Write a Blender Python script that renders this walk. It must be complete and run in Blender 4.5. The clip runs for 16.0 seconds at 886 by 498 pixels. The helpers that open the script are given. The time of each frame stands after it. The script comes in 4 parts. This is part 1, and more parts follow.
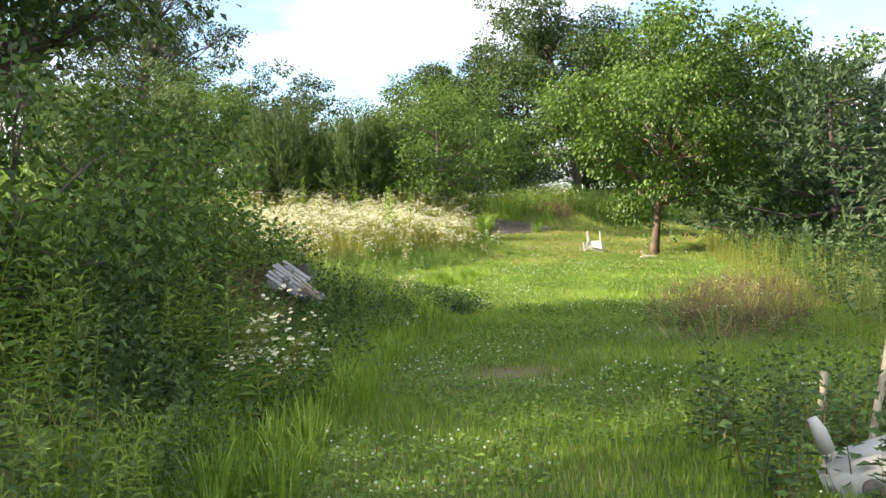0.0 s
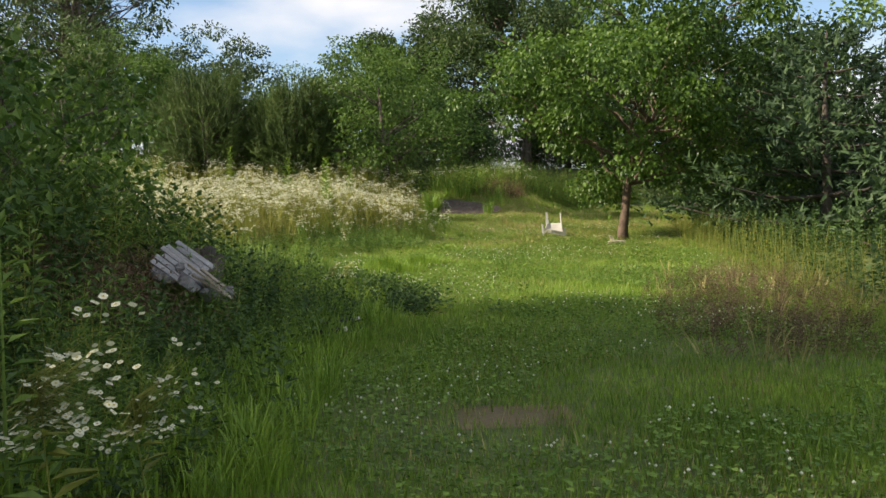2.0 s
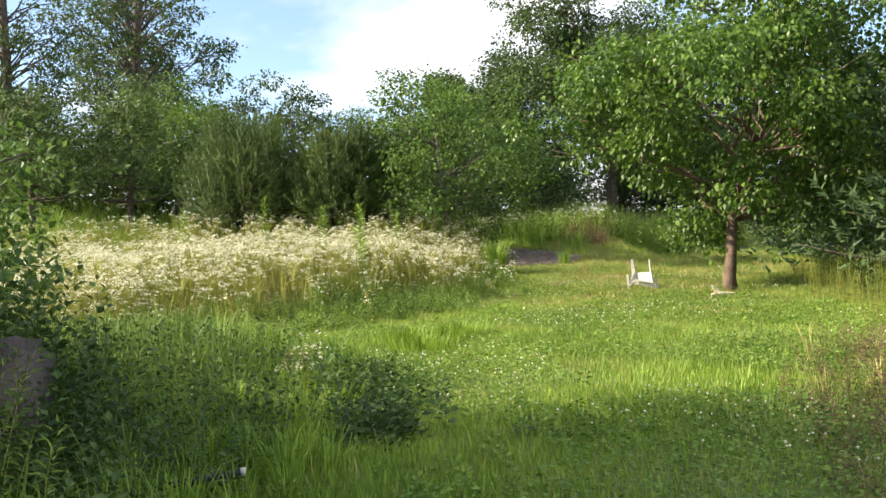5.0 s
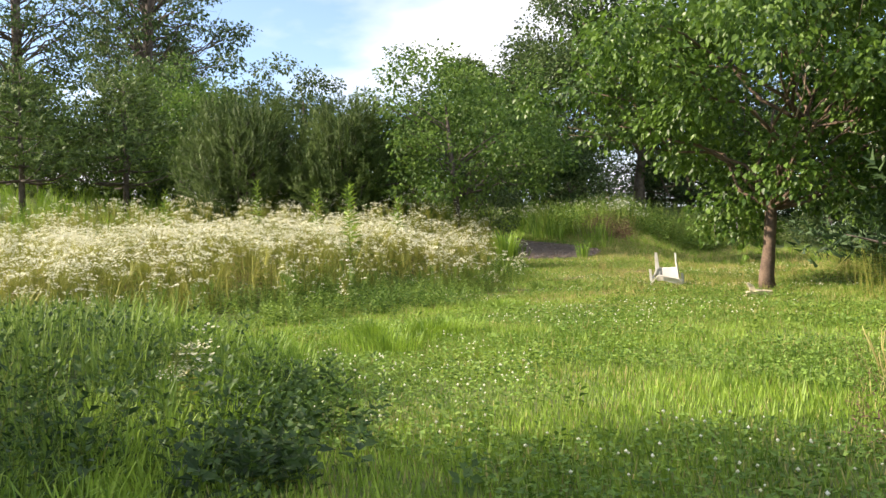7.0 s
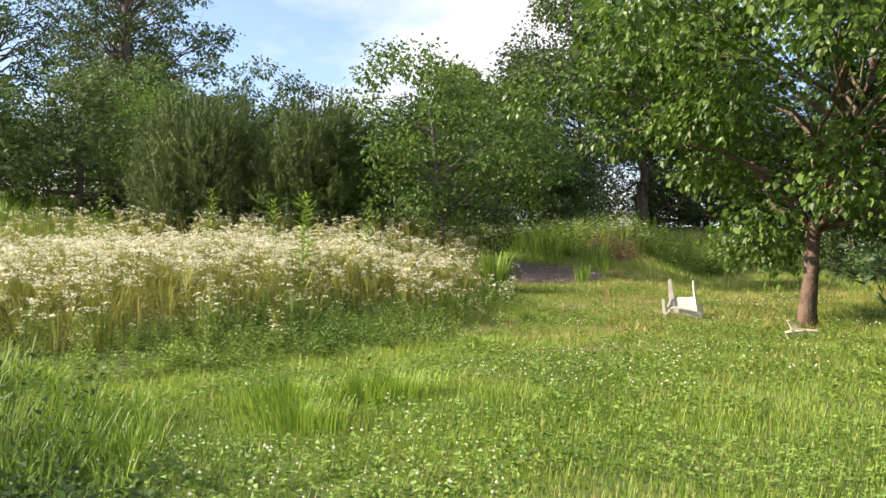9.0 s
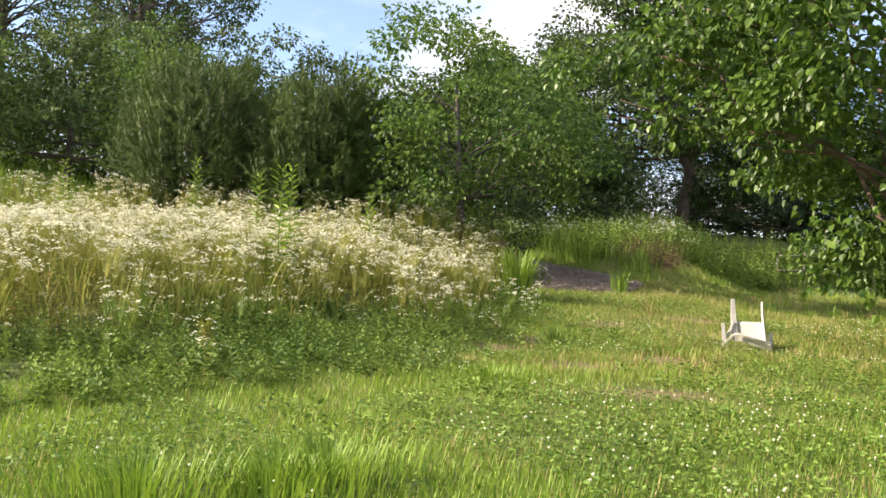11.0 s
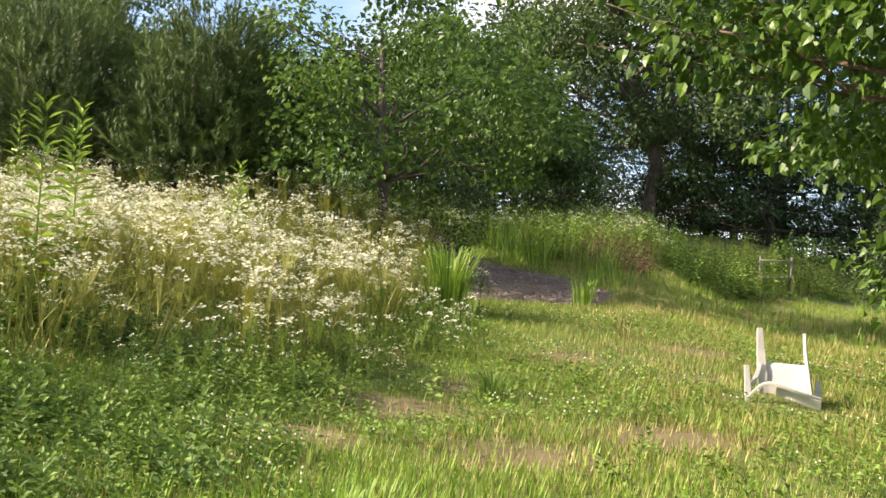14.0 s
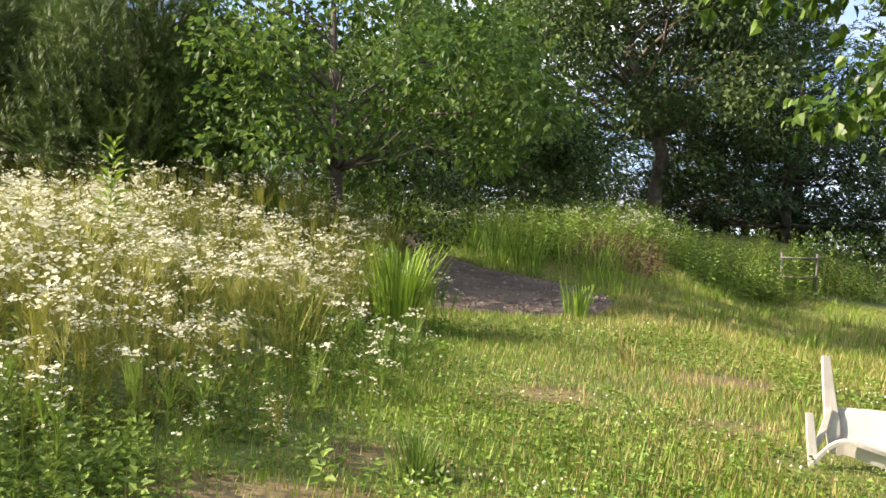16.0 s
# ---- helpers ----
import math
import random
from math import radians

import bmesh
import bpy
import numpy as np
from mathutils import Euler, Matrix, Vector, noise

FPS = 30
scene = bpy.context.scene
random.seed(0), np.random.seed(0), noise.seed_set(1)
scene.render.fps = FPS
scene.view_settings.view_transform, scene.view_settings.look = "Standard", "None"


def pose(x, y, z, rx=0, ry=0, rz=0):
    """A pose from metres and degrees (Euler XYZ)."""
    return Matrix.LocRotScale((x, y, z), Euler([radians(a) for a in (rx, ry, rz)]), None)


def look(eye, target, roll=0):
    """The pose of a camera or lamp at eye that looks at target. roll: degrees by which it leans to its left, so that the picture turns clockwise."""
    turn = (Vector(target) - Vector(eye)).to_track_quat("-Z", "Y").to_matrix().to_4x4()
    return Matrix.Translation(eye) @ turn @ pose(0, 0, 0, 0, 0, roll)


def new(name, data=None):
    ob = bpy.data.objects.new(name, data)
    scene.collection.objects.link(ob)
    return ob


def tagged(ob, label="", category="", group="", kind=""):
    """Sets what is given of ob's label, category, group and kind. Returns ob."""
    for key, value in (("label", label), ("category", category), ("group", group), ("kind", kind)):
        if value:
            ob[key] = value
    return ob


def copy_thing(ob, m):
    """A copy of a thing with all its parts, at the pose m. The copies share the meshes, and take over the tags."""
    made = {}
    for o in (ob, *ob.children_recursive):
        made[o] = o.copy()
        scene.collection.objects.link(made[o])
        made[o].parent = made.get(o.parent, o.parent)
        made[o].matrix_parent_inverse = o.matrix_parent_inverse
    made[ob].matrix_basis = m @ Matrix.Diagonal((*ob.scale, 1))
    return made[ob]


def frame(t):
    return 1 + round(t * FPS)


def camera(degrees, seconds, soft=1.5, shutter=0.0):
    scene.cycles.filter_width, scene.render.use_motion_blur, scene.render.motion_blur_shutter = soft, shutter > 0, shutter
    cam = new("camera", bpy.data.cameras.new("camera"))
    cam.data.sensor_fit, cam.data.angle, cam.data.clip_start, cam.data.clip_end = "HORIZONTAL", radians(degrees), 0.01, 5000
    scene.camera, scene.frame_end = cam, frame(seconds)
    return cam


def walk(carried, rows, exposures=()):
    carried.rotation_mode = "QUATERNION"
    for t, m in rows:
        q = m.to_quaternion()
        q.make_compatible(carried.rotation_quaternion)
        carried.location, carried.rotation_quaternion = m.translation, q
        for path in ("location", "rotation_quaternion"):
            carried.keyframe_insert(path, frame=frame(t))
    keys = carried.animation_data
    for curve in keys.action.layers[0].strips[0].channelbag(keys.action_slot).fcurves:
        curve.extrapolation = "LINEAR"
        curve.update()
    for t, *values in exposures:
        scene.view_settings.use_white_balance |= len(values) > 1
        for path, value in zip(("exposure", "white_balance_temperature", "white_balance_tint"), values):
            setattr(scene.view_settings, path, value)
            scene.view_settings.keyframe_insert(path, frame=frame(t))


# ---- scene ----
cam = camera(51.7, 16.0)
PATH = [
    (0, (0.088, 0.08, 1.353), (0.048, 2.08, 1.331), -1.9),
    (0.5, (0.096, 0.611, 1.433), (0.136, 2.609, 1.51), -1.2),
    (1, (0.032, 1.331, 1.487), (0.082, 3.312, 1.755), -0.4),
    (1.5, (-0.076, 2.37, 1.392), (-0.002, 4.356, 1.609), -0.6),
    (2, (-0.102, 3.111, 1.319), (-0.009, 5.108, 1.252), -0.9),
    (2.5, (0.036, 3.626, 1.306), (0.107, 5.623, 1.238), -0.7),
    (3, (0.105, 4.521, 1.341), (0.122, 6.521, 1.387), -0.6),
    (3.5, (0.213, 5.174, 1.353), (0.027, 7.165, 1.414), -1.0),
    (4, (0.436, 5.803, 1.39), (0.216, 7.79, 1.445), -1.6),
    (4.5, (0.541, 6.657, 1.367), (0.402, 8.651, 1.421), -2.5),
    (4.7, (0.669, 7.038, 1.348), (0.556, 9.034, 1.405), -3.0),
    (6.8, (1.245, 9.359, 1.151), (1.161, 11.357, 1.19), -1.6),
    (7, (1.276, 9.703, 1.155), (1.107, 11.695, 1.208), -1.8),
    (7.5, (1.335, 10.473, 1.197), (1.129, 12.461, 1.264), -1.9),
    (8, (1.387, 11.175, 1.226), (1.204, 13.166, 1.301), -1.9),
    (8.5, (1.387, 11.879, 1.267), (1.208, 13.869, 1.353), -1.4),
    (9, (1.421, 12.716, 1.298), (1.259, 14.708, 1.391), -0.9),
    (9.5, (1.385, 13.451, 1.346), (1.211, 15.441, 1.443), 0.1),
    (9.7, (1.38, 13.724, 1.373), (1.199, 15.714, 1.466), 0.2),
    (11.8, (1.409, 16.947, 1.537), (1.186, 18.934, 1.605), 3.9),
    (12, (1.398, 17.263, 1.555), (1.181, 19.25, 1.621), 4.0),
    (12.5, (1.362, 18.009, 1.599), (1.171, 19.999, 1.661), 4.3),
    (13, (1.365, 18.703, 1.622), (1.213, 20.696, 1.686), 4.4),
    (13.5, (1.455, 19.489, 1.659), (1.322, 21.484, 1.724), 4.2),
    (14, (1.565, 20.224, 1.687), (1.446, 22.219, 1.756), 3.9),
    (14.5, (1.696, 20.972, 1.709), (1.594, 22.968, 1.783), 3.7),
    (15, (1.815, 21.638, 1.734), (1.723, 23.634, 1.808), 3.5),
    (15.5, (1.915, 22.3, 1.751), (1.809, 24.296, 1.827), 3.2),
    (16, (1.987, 23.013, 1.781), (1.856, 25.007, 1.856), 3.0),
]
EXPOSURE = ((0, 1.45), (0.5, 1.38), (0.9, 0.90), (1.5, 0.30), (2.0, 0.50), (2.5, 1.38), (3.0, 1.22), (4.5, 1.16), (9.5, 1.06), (12, 1.08), (16, 1.22))
walk(cam, [(t, look(eye, target, roll)) for t, eye, target, roll in PATH], [(t, stops, 6750, 13 if t < 5 else 19) for t, stops in EXPOSURE])

# ---- light ----
SUN_AZ, SUN_EL = radians(-96), radians(31)   # azimuth from +y towards +x
sun_dir = Vector((math.sin(SUN_AZ) * math.cos(SUN_EL), math.cos(SUN_AZ) * math.cos(SUN_EL), math.sin(SUN_EL)))
world = bpy.data.worlds.new("world")
scene.world = world
world.use_nodes = True
wn, wl = world.node_tree.nodes, world.node_tree.links
wn.clear()


def wnode(kind, **values):
    n = wn.new(kind)
    for k, v in values.items():
        n.inputs[k].default_value = v
    return n


sky = wn.new("ShaderNodeTexSky")
sky.sky_type, sky.sun_disc = "NISHITA", False
sky.sun_elevation, sky.sun_rotation = SUN_EL, SUN_AZ % (2 * math.pi)
sky.air_density, sky.dust_density, sky.ozone_density = 1.0, 0.6, 1.5
coord = wn.new("ShaderNodeTexCoord")
sep = wn.new("ShaderNodeSeparateXYZ")
wl.new(coord.outputs["Generated"], sep.inputs[0])


def wmath(op, a, b):
    n = wn.new("ShaderNodeMath")
    n.operation = op
    for i, v in enumerate((a, b)):
        if isinstance(v, (int, float)):
            n.inputs[i].default_value = v
        else:
            wl.new(v, n.inputs[i])
    return n.outputs[0]


height = wmath("ADD", wmath("MAXIMUM", sep.outputs[2], 0.0), 0.22)
comb = wn.new("ShaderNodeCombineXYZ")
wl.new(wmath("DIVIDE", sep.outputs[0], height), comb.inputs[0])
wl.new(wmath("DIVIDE", sep.outputs[1], height), comb.inputs[1])
cloud = wn.new("ShaderNodeTexNoise")
cloud.inputs["Scale"].default_value, cloud.inputs["Detail"].default_value, cloud.inputs["Roughness"].default_value = 0.85, 7.0, 0.5
wl.new(comb.outputs[0], cloud.inputs["Vector"])
ramp = wn.new("ShaderNodeValToRGB")
ramp.color_ramp.elements[0].position, ramp.color_ramp.elements[1].position = 0.45, 0.60
wl.new(cloud.outputs["Fac"], ramp.inputs["Fac"])
mixsky = wn.new("ShaderNodeMixRGB")
mixsky.inputs["Color2"].default_value = (10.0, 10.1, 10.3, 1)
wl.new(ramp.outputs["Color"], mixsky.inputs["Fac"])
brighter = wn.new("ShaderNodeMixRGB")
brighter.blend_type = "MULTIPLY"
brighter.inputs["Fac"].default_value, brighter.inputs["Color2"].default_value = 1.0, (1.7, 1.75, 1.8, 1)
wl.new(sky.outputs["Color"], brighter.inputs["Color1"])
wl.new(brighter.outputs["Color"], mixsky.inputs["Color1"])
back = wn.new("ShaderNodeBackground")
back.inputs["Strength"].default_value = 0.075
wl.new(mixsky.outputs["Color"], back.inputs["Color"])
wout = wn.new("ShaderNodeOutputWorld")
wl.new(back.outputs[0], wout.inputs["Surface"])

sun = new("sun", bpy.data.lights.new("sun", "SUN"))
sun.data.energy, sun.data.angle, sun.data.color = 5.0, radians(0.6), (1.0, 0.90, 0.72)
sun.matrix_world = look(sun_dir * 60, (0, 0, 0))

# ---- materials ----


def material(name, low, high, scale=6.0, rough=0.75, thin=0.0, island=0.0, bump=0.0, fine=40.0, metal=0.0, piece=0.0):
    """Two colours mottled at two scales; thin: share of light let through; island: spread of brightness from piece to piece."""
    m = bpy.data.materials.new(name)
    m.use_nodes = True
    n, l = m.node_tree.nodes, m.node_tree.links
    bsdf, out = n["Principled BSDF"], n["Material Output"]
    bsdf.inputs["Roughness"].default_value, bsdf.inputs["Metallic"].default_value = rough, metal
    bsdf.inputs["Specular IOR Level"].default_value = 0.35
    tc = n.new("ShaderNodeTexCoord")
    big = n.new("ShaderNodeTexNoise")
    big.inputs["Scale"].default_value, big.inputs["Detail"].default_value = scale, 5
    small = n.new("ShaderNodeTexNoise")
    small.inputs["Scale"].default_value, small.inputs["Detail"].default_value = fine, 4
    l.new(tc.outputs["Object"], big.inputs["Vector"])
    l.new(tc.outputs["Object"], small.inputs["Vector"])
    add = n.new("ShaderNodeMath")
    add.operation = "MULTIPLY_ADD"
    l.new(small.outputs["Fac"], add.inputs[0])
    add.inputs[1].default_value = 0.45
    l.new(big.outputs["Fac"], add.inputs[2])
    value = add.outputs[0]
    if island:
        geo = n.new("ShaderNodeNewGeometry")
        more = n.new("ShaderNodeMath")
        more.operation = "MULTIPLY_ADD"
        l.new(geo.outputs["Random Per Island"], more.inputs[0])
        more.inputs[1].default_value = island
        l.new(value, more.inputs[2])
        less = n.new("ShaderNodeMath")
        less.operation = "SUBTRACT"
        l.new(more.outputs[0], less.inputs[0])
        less.inputs[1].default_value = island / 2
        value = less.outputs[0]
    if piece:
        info = n.new("ShaderNodeObjectInfo")
        more = n.new("ShaderNodeMath")
        more.operation = "MULTIPLY_ADD"
        l.new(info.outputs["Random"], more.inputs[0])
        more.inputs[1].default_value = piece
        l.new(value, more.inputs[2])
        value = more.outputs[0]
    r = n.new("ShaderNodeValToRGB")
    r.color_ramp.elements[0].position, r.color_ramp.elements[1].position = 0.48, 0.98
    r.color_ramp.elements[0].color, r.color_ramp.elements[1].color = (*low, 1), (*high, 1)
    l.new(value, r.inputs["Fac"])
    l.new(r.outputs["Color"], bsdf.inputs["Base Color"])
    if bump:
        b = n.new("ShaderNodeBump")
        b.inputs["Strength"].default_value, b.inputs["Distance"].default_value = bump, 0.02
        l.new(small.outputs["Fac"], b.inputs["Height"])
        l.new(b.outputs["Normal"], bsdf.inputs["Normal"])
    if thin:
        tr = n.new("ShaderNodeBsdfTranslucent")
        l.new(r.outputs["Color"], tr.inputs["Color"])
        mix = n.new("ShaderNodeMixShader")
        mix.inputs["Fac"].default_value = thin
        l.new(bsdf.outputs[0], mix.inputs[1])
        l.new(tr.outputs[0], mix.inputs[2])
        l.new(mix.outputs[0], out.inputs["Surface"])
    return m


SOIL = material("soil_and_thatch", (0.080, 0.075, 0.026), (0.22, 0.165, 0.085), 0.9, 0.95, bump=0.6, fine=30)
GRASSLAND = material("rough_grassland", (0.055, 0.085, 0.018), (0.17, 0.20, 0.06), 0.5, 0.95, bump=0.8, fine=25)
GRAVEL = material("dark_gravel", (0.088, 0.066, 0.049), (0.205, 0.160, 0.122), 2.5, 0.95, bump=1.0, fine=55)
PEBBLE = material("pale_pebble", (0.163, 0.150, 0.130), (0.325, 0.305, 0.273), 8, 0.9, island=0.5)
GRASS = material("lawn_grass", (0.105, 0.205, 0.019), (0.32, 0.46, 0.055), 0.45, 0.55, thin=0.3, island=0.45)
DRYGRASS = material("dry_grass", (0.24, 0.21, 0.06), (0.52, 0.46, 0.18), 0.8, 0.7, thin=0.25, island=0.5)
CLOVER = material("clover_leaf", (0.085, 0.17, 0.024), (0.23, 0.36, 0.06), 0.7, 0.6, thin=0.25, island=0.45)
WEED = material("weed_leaf", (0.080, 0.155, 0.024), (0.262, 0.370, 0.065), 0.6, 0.6, thin=0.3, island=0.5)
DARKWEED = material("dark_weed_leaf", (0.034, 0.072, 0.018), (0.106, 0.182, 0.043), 0.6, 0.6, thin=0.3, island=0.5)
STALK = material("meadow_stalk", (0.17, 0.20, 0.035), (0.40, 0.39, 0.09), 0.7, 0.7, thin=0.25, island=0.5)
PETAL = material("white_petal", (0.69, 0.69, 0.50), (0.88, 0.87, 0.71), 2.0, 0.7, thin=0.3, island=0.4)
YOLK = material("flower_centre", (0.45, 0.36, 0.06), (0.65, 0.5, 0.12), 3.0, 0.8)
BROWNWEED = material("withered_weed", (0.10, 0.065, 0.035), (0.27, 0.18, 0.11), 1.0, 0.85, island=0.5)
MULBERRY = material("broad_green_leaf", (0.038, 0.088, 0.012), (0.145, 0.245, 0.036), 0.7, 0.42, thin=0.35, island=0.5)
YOUNG = material("fresh_green_leaf", (0.046, 0.104, 0.018), (0.165, 0.262, 0.046), 0.7, 0.5, thin=0.35, island=0.5)
OAKLEAF = material("dark_oak_leaf", (0.037, 0.072, 0.020), (0.111, 0.166, 0.044), 0.5, 0.5, thin=0.25, island=0.5)
NEEDLE = material("pine_needle", (0.034, 0.068, 0.015), (0.135, 0.200, 0.040), 0.7, 0.6, thin=0.2, island=0.5)
DARKNEEDLE = material("dark_pine_needle", (0.023, 0.053, 0.019), (0.075, 0.128, 0.043), 0.6, 0.6, thin=0.15, island=0.5)
REDBARK = material("red_brown_bark", (0.070, 0.047, 0.034), (0.20, 0.14, 0.098), 5, 0.95, bump=1.0, fine=30)
PALEBARK = material("pale_dead_bark", (0.24, 0.18, 0.12), (0.42, 0.34, 0.25), 6, 0.9, bump=0.6, fine=40)
BARK = material("grey_brown_bark", (0.077, 0.059, 0.045), (0.210, 0.168, 0.126), 5, 0.95, bump=1.0, fine=30)
DARKBARK = material("dark_bark", (0.05, 0.042, 0.036), (0.15, 0.12, 0.10), 4, 0.95, bump=1.0, fine=25)
PLASTIC = material("weathered_white_plastic", (0.50, 0.47, 0.41), (0.66, 0.63, 0.57), 5, 0.45, bump=0.05, fine=60)
STONE = material("grey_stone", (0.140, 0.133, 0.133), (0.322, 0.308, 0.301), 5, 0.9, bump=0.8, fine=30, piece=0.25)
WOOD = material("weathered_wood", (0.22, 0.18, 0.13), (0.50, 0.43, 0.33), 6, 0.85, bump=0.5, fine=50)
GREYWOOD = material("silver_grey_board", (0.17, 0.165, 0.165), (0.44, 0.425, 0.42), 7, 0.85, bump=0.6, fine=45, piece=0.2)
DARKSTONE = material("dark_earthy_stone", (0.060, 0.050, 0.044), (0.16, 0.135, 0.12), 3, 0.95, bump=1.0, fine=25)
PALEWOOD = material("pale_split_wood", (0.48, 0.40, 0.27), (0.70, 0.62, 0.45), 6, 0.8, bump=0.4, fine=40)
RUST = material("rusty_grey_steel", (0.12, 0.10, 0.085), (0.27, 0.245, 0.22), 8, 0.7, metal=0.4, bump=0.2)
RUBBER = material("black_rubber", (0.012, 0.012, 0.012), (0.04, 0.04, 0.04), 8, 0.7)

# ---- the lie of the land ----


def ease(a, b, t):
    t = np.clip((np.asarray(t, float) - a) / (b - a), 0, 1)
    return t * t * (3 - 2 * t)


def land(x, y):
    """Height of the ground."""
    x, y = np.asarray(x, float), np.asarray(y, float)
    z = np.interp(y, (-30, 0, 9, 16, 20, 24, 28, 32, 38, 47, 57, 90), (-0.3, 0, 0.03, 0.25, 0.42, 0.55, 0.70, 1.12, 1.95, 2.9, 4.2, 5.5))
    z = z + 0.55 * ease(-1.2, -3.5, x) * ease(22, 12, y)
    z = z + 0.45 * ease(1.0, -3.0, x) * ease(21, 27, y) + 2.2 * ease(-9, -30, x) * ease(27, 46, y) + 0.45 * ease(1.8, -1.5, x) * ease(33, 37, y) * ease(60, 48, y)
    z = z - 0.9 * ease(5.0, 8.5, x) * ease(36, 42, y) * ease(56, 50, y) - 0.4 * ease(3.5, 6.5, x) * ease(29, 36, y) * ease(47, 42, y) - 6 * ease(9, 34, x)
    z = z + 0.35 * np.exp(-((x - 4.9) / 2.2) ** 2 - ((y - 45) / 3.0) ** 2)
    z = z + 0.02 * np.sin(1.3 * x + 0.7 * y) * np.cos(0.9 * y - 0.6 * x) + 0.012 * np.sin(3.1 * x) * np.cos(2.7 * y)
    return z


rng = np.random.default_rng(7)


def np_mesh(name, V, F, mats, index=None, smooth=False):
    V, F = np.ascontiguousarray(V, np.float32), np.ascontiguousarray(F, np.int32)
    me = bpy.data.meshes.new(name)
    me.vertices.add(len(V))
    me.vertices.foreach_set("co", V.ravel())
    me.loops.add(F.size)
    me.loops.foreach_set("vertex_index", F.ravel())
    me.polygons.add(len(F))
    me.polygons.foreach_set("loop_start", np.arange(0, F.size, F.shape[1], dtype=np.int32))
    for m in mats:
        me.materials.append(m)
    if index is not None:
        me.polygons.foreach_set("material_index", np.ascontiguousarray(index, np.int32))
    me.polygons.foreach_set("use_smooth", np.full(len(F), smooth))
    me.update(calc_edges=True)
    return me


def join(pieces):
    """Lists of (V, F, material index) into one."""
    Vs, Fs, Is, base = [], [], [], 0
    for V, F, i in pieces:
        Vs.append(V)
        Fs.append(np.asarray(F) + base)
        Is.append(np.full(len(F), i) if np.isscalar(i) else np.asarray(i))
        base += len(V)
    return np.concatenate(Vs), np.concatenate(Fs), np.concatenate(Is)


def frames(d, spin):
    """Turning matrices whose y axis is d, with a random spin about it."""
    d = d / (np.linalg.norm(d, axis=1, keepdims=True) + 1e-9)
    ref = np.where(np.abs(d[:, 2:3]) > 0.95, [[1.0, 0, 0]], [[0, 0, 1.0]])
    x = np.cross(d, ref)
    x /= np.linalg.norm(x, axis=1, keepdims=True) + 1e-9
    z = np.cross(x, d)
    c, s = np.cos(spin)[:, None], np.sin(spin)[:, None]
    return np.stack((c * x + s * z, d, c * z - s * x), axis=2)


def scatter(V, F, R, scale, P):
    """Copies of a small shape, turned by R, sized by scale, at P."""
    V, F = np.asarray(V, float), np.asarray(F)
    out = np.einsum("nij,kj->nki", R, V) * np.asarray(scale).reshape(-1, 1, 1) + P[:, None, :]
    faces = F[None] + (np.arange(len(P)) * len(V))[:, None, None]
    return out.reshape(-1, 3), faces.reshape(-1, F.shape[1])


def upright(n, turn=None):
    a = rng.uniform(0, 2 * np.pi, n) if turn is None else turn
    R = np.zeros((n, 3, 3))
    R[:, 0, 0], R[:, 0, 1], R[:, 1, 0], R[:, 1, 1], R[:, 2, 2] = np.cos(a), -np.sin(a), np.sin(a), np.cos(a), 1
    return R


def tube(points, radii, sides=6, rough=0.0):
    P = np.asarray(points, float)
    T = np.gradient(P, axis=0)
    R = frames(T, np.zeros(len(P)))
    a = np.arange(sides) * 2 * np.pi / sides
    ring = np.stack((np.cos(a), 0 * a, np.sin(a)), 1)
    rad = np.asarray(radii)[:, None] * (1 + rough * rng.normal(size=(len(P), sides)))
    V = P[:, None] + np.einsum("nij,kj->nki", R, ring) * rad[..., None]
    F = []
    for i in range(len(P) - 1):
        for j in range(sides):
            a0, a1, b0, b1 = i * sides + j, i * sides + (j + 1) % sides, (i + 1) * sides + j, (i + 1) * sides + (j + 1) % sides
            F += [(a0, a1, b1), (a0, b1, b0)]
    F += [((len(P) - 1) * sides, (len(P) - 1) * sides + j, (len(P) - 1) * sides + j + 1) for j in range(1, sides - 1)]
    F += [(0, j + 1, j) for j in range(1, sides - 1)]
    return V.reshape(-1, 3), np.array(F)


def bend(a, b, sag=0.0, n=6, wobble=0.0):
    a, b = np.asarray(a, float), np.asarray(b, float)
    t = np.linspace(0, 1, n)[:, None]
    P = a + (b - a) * t + np.array((0, 0, 1.0)) * sag * 4 * t * (1 - t)
    P[1:-1] += rng.normal(size=(n - 2, 3)) * wobble
    return P


def thing(name, at, label, category, group="", kind="", turn=0):
    ob = new(name)
    ob.empty_display_size = 0.1
    ob.matrix_basis = pose(*at, 0, 0, turn)
    return tagged(ob, label, category, group, kind)


def attach(name, data, parent, label=""):
    ob = new(name, data)
    ob.parent = parent
    return tagged(ob, label) if label else ob


def part(name, bm, mat, parent, label="", smooth=False):
    me = bpy.data.meshes.new(name)
    bm.to_mesh(me)
    bm.free()
    me.materials.append(mat)
    if smooth:
        me.polygons.foreach_set("use_smooth", [True] * len(me.polygons))
    return attach(name, me, parent, label)


def stuff(name, data, label, category):
    return tagged(new(name, data), label, category, kind="stuff")


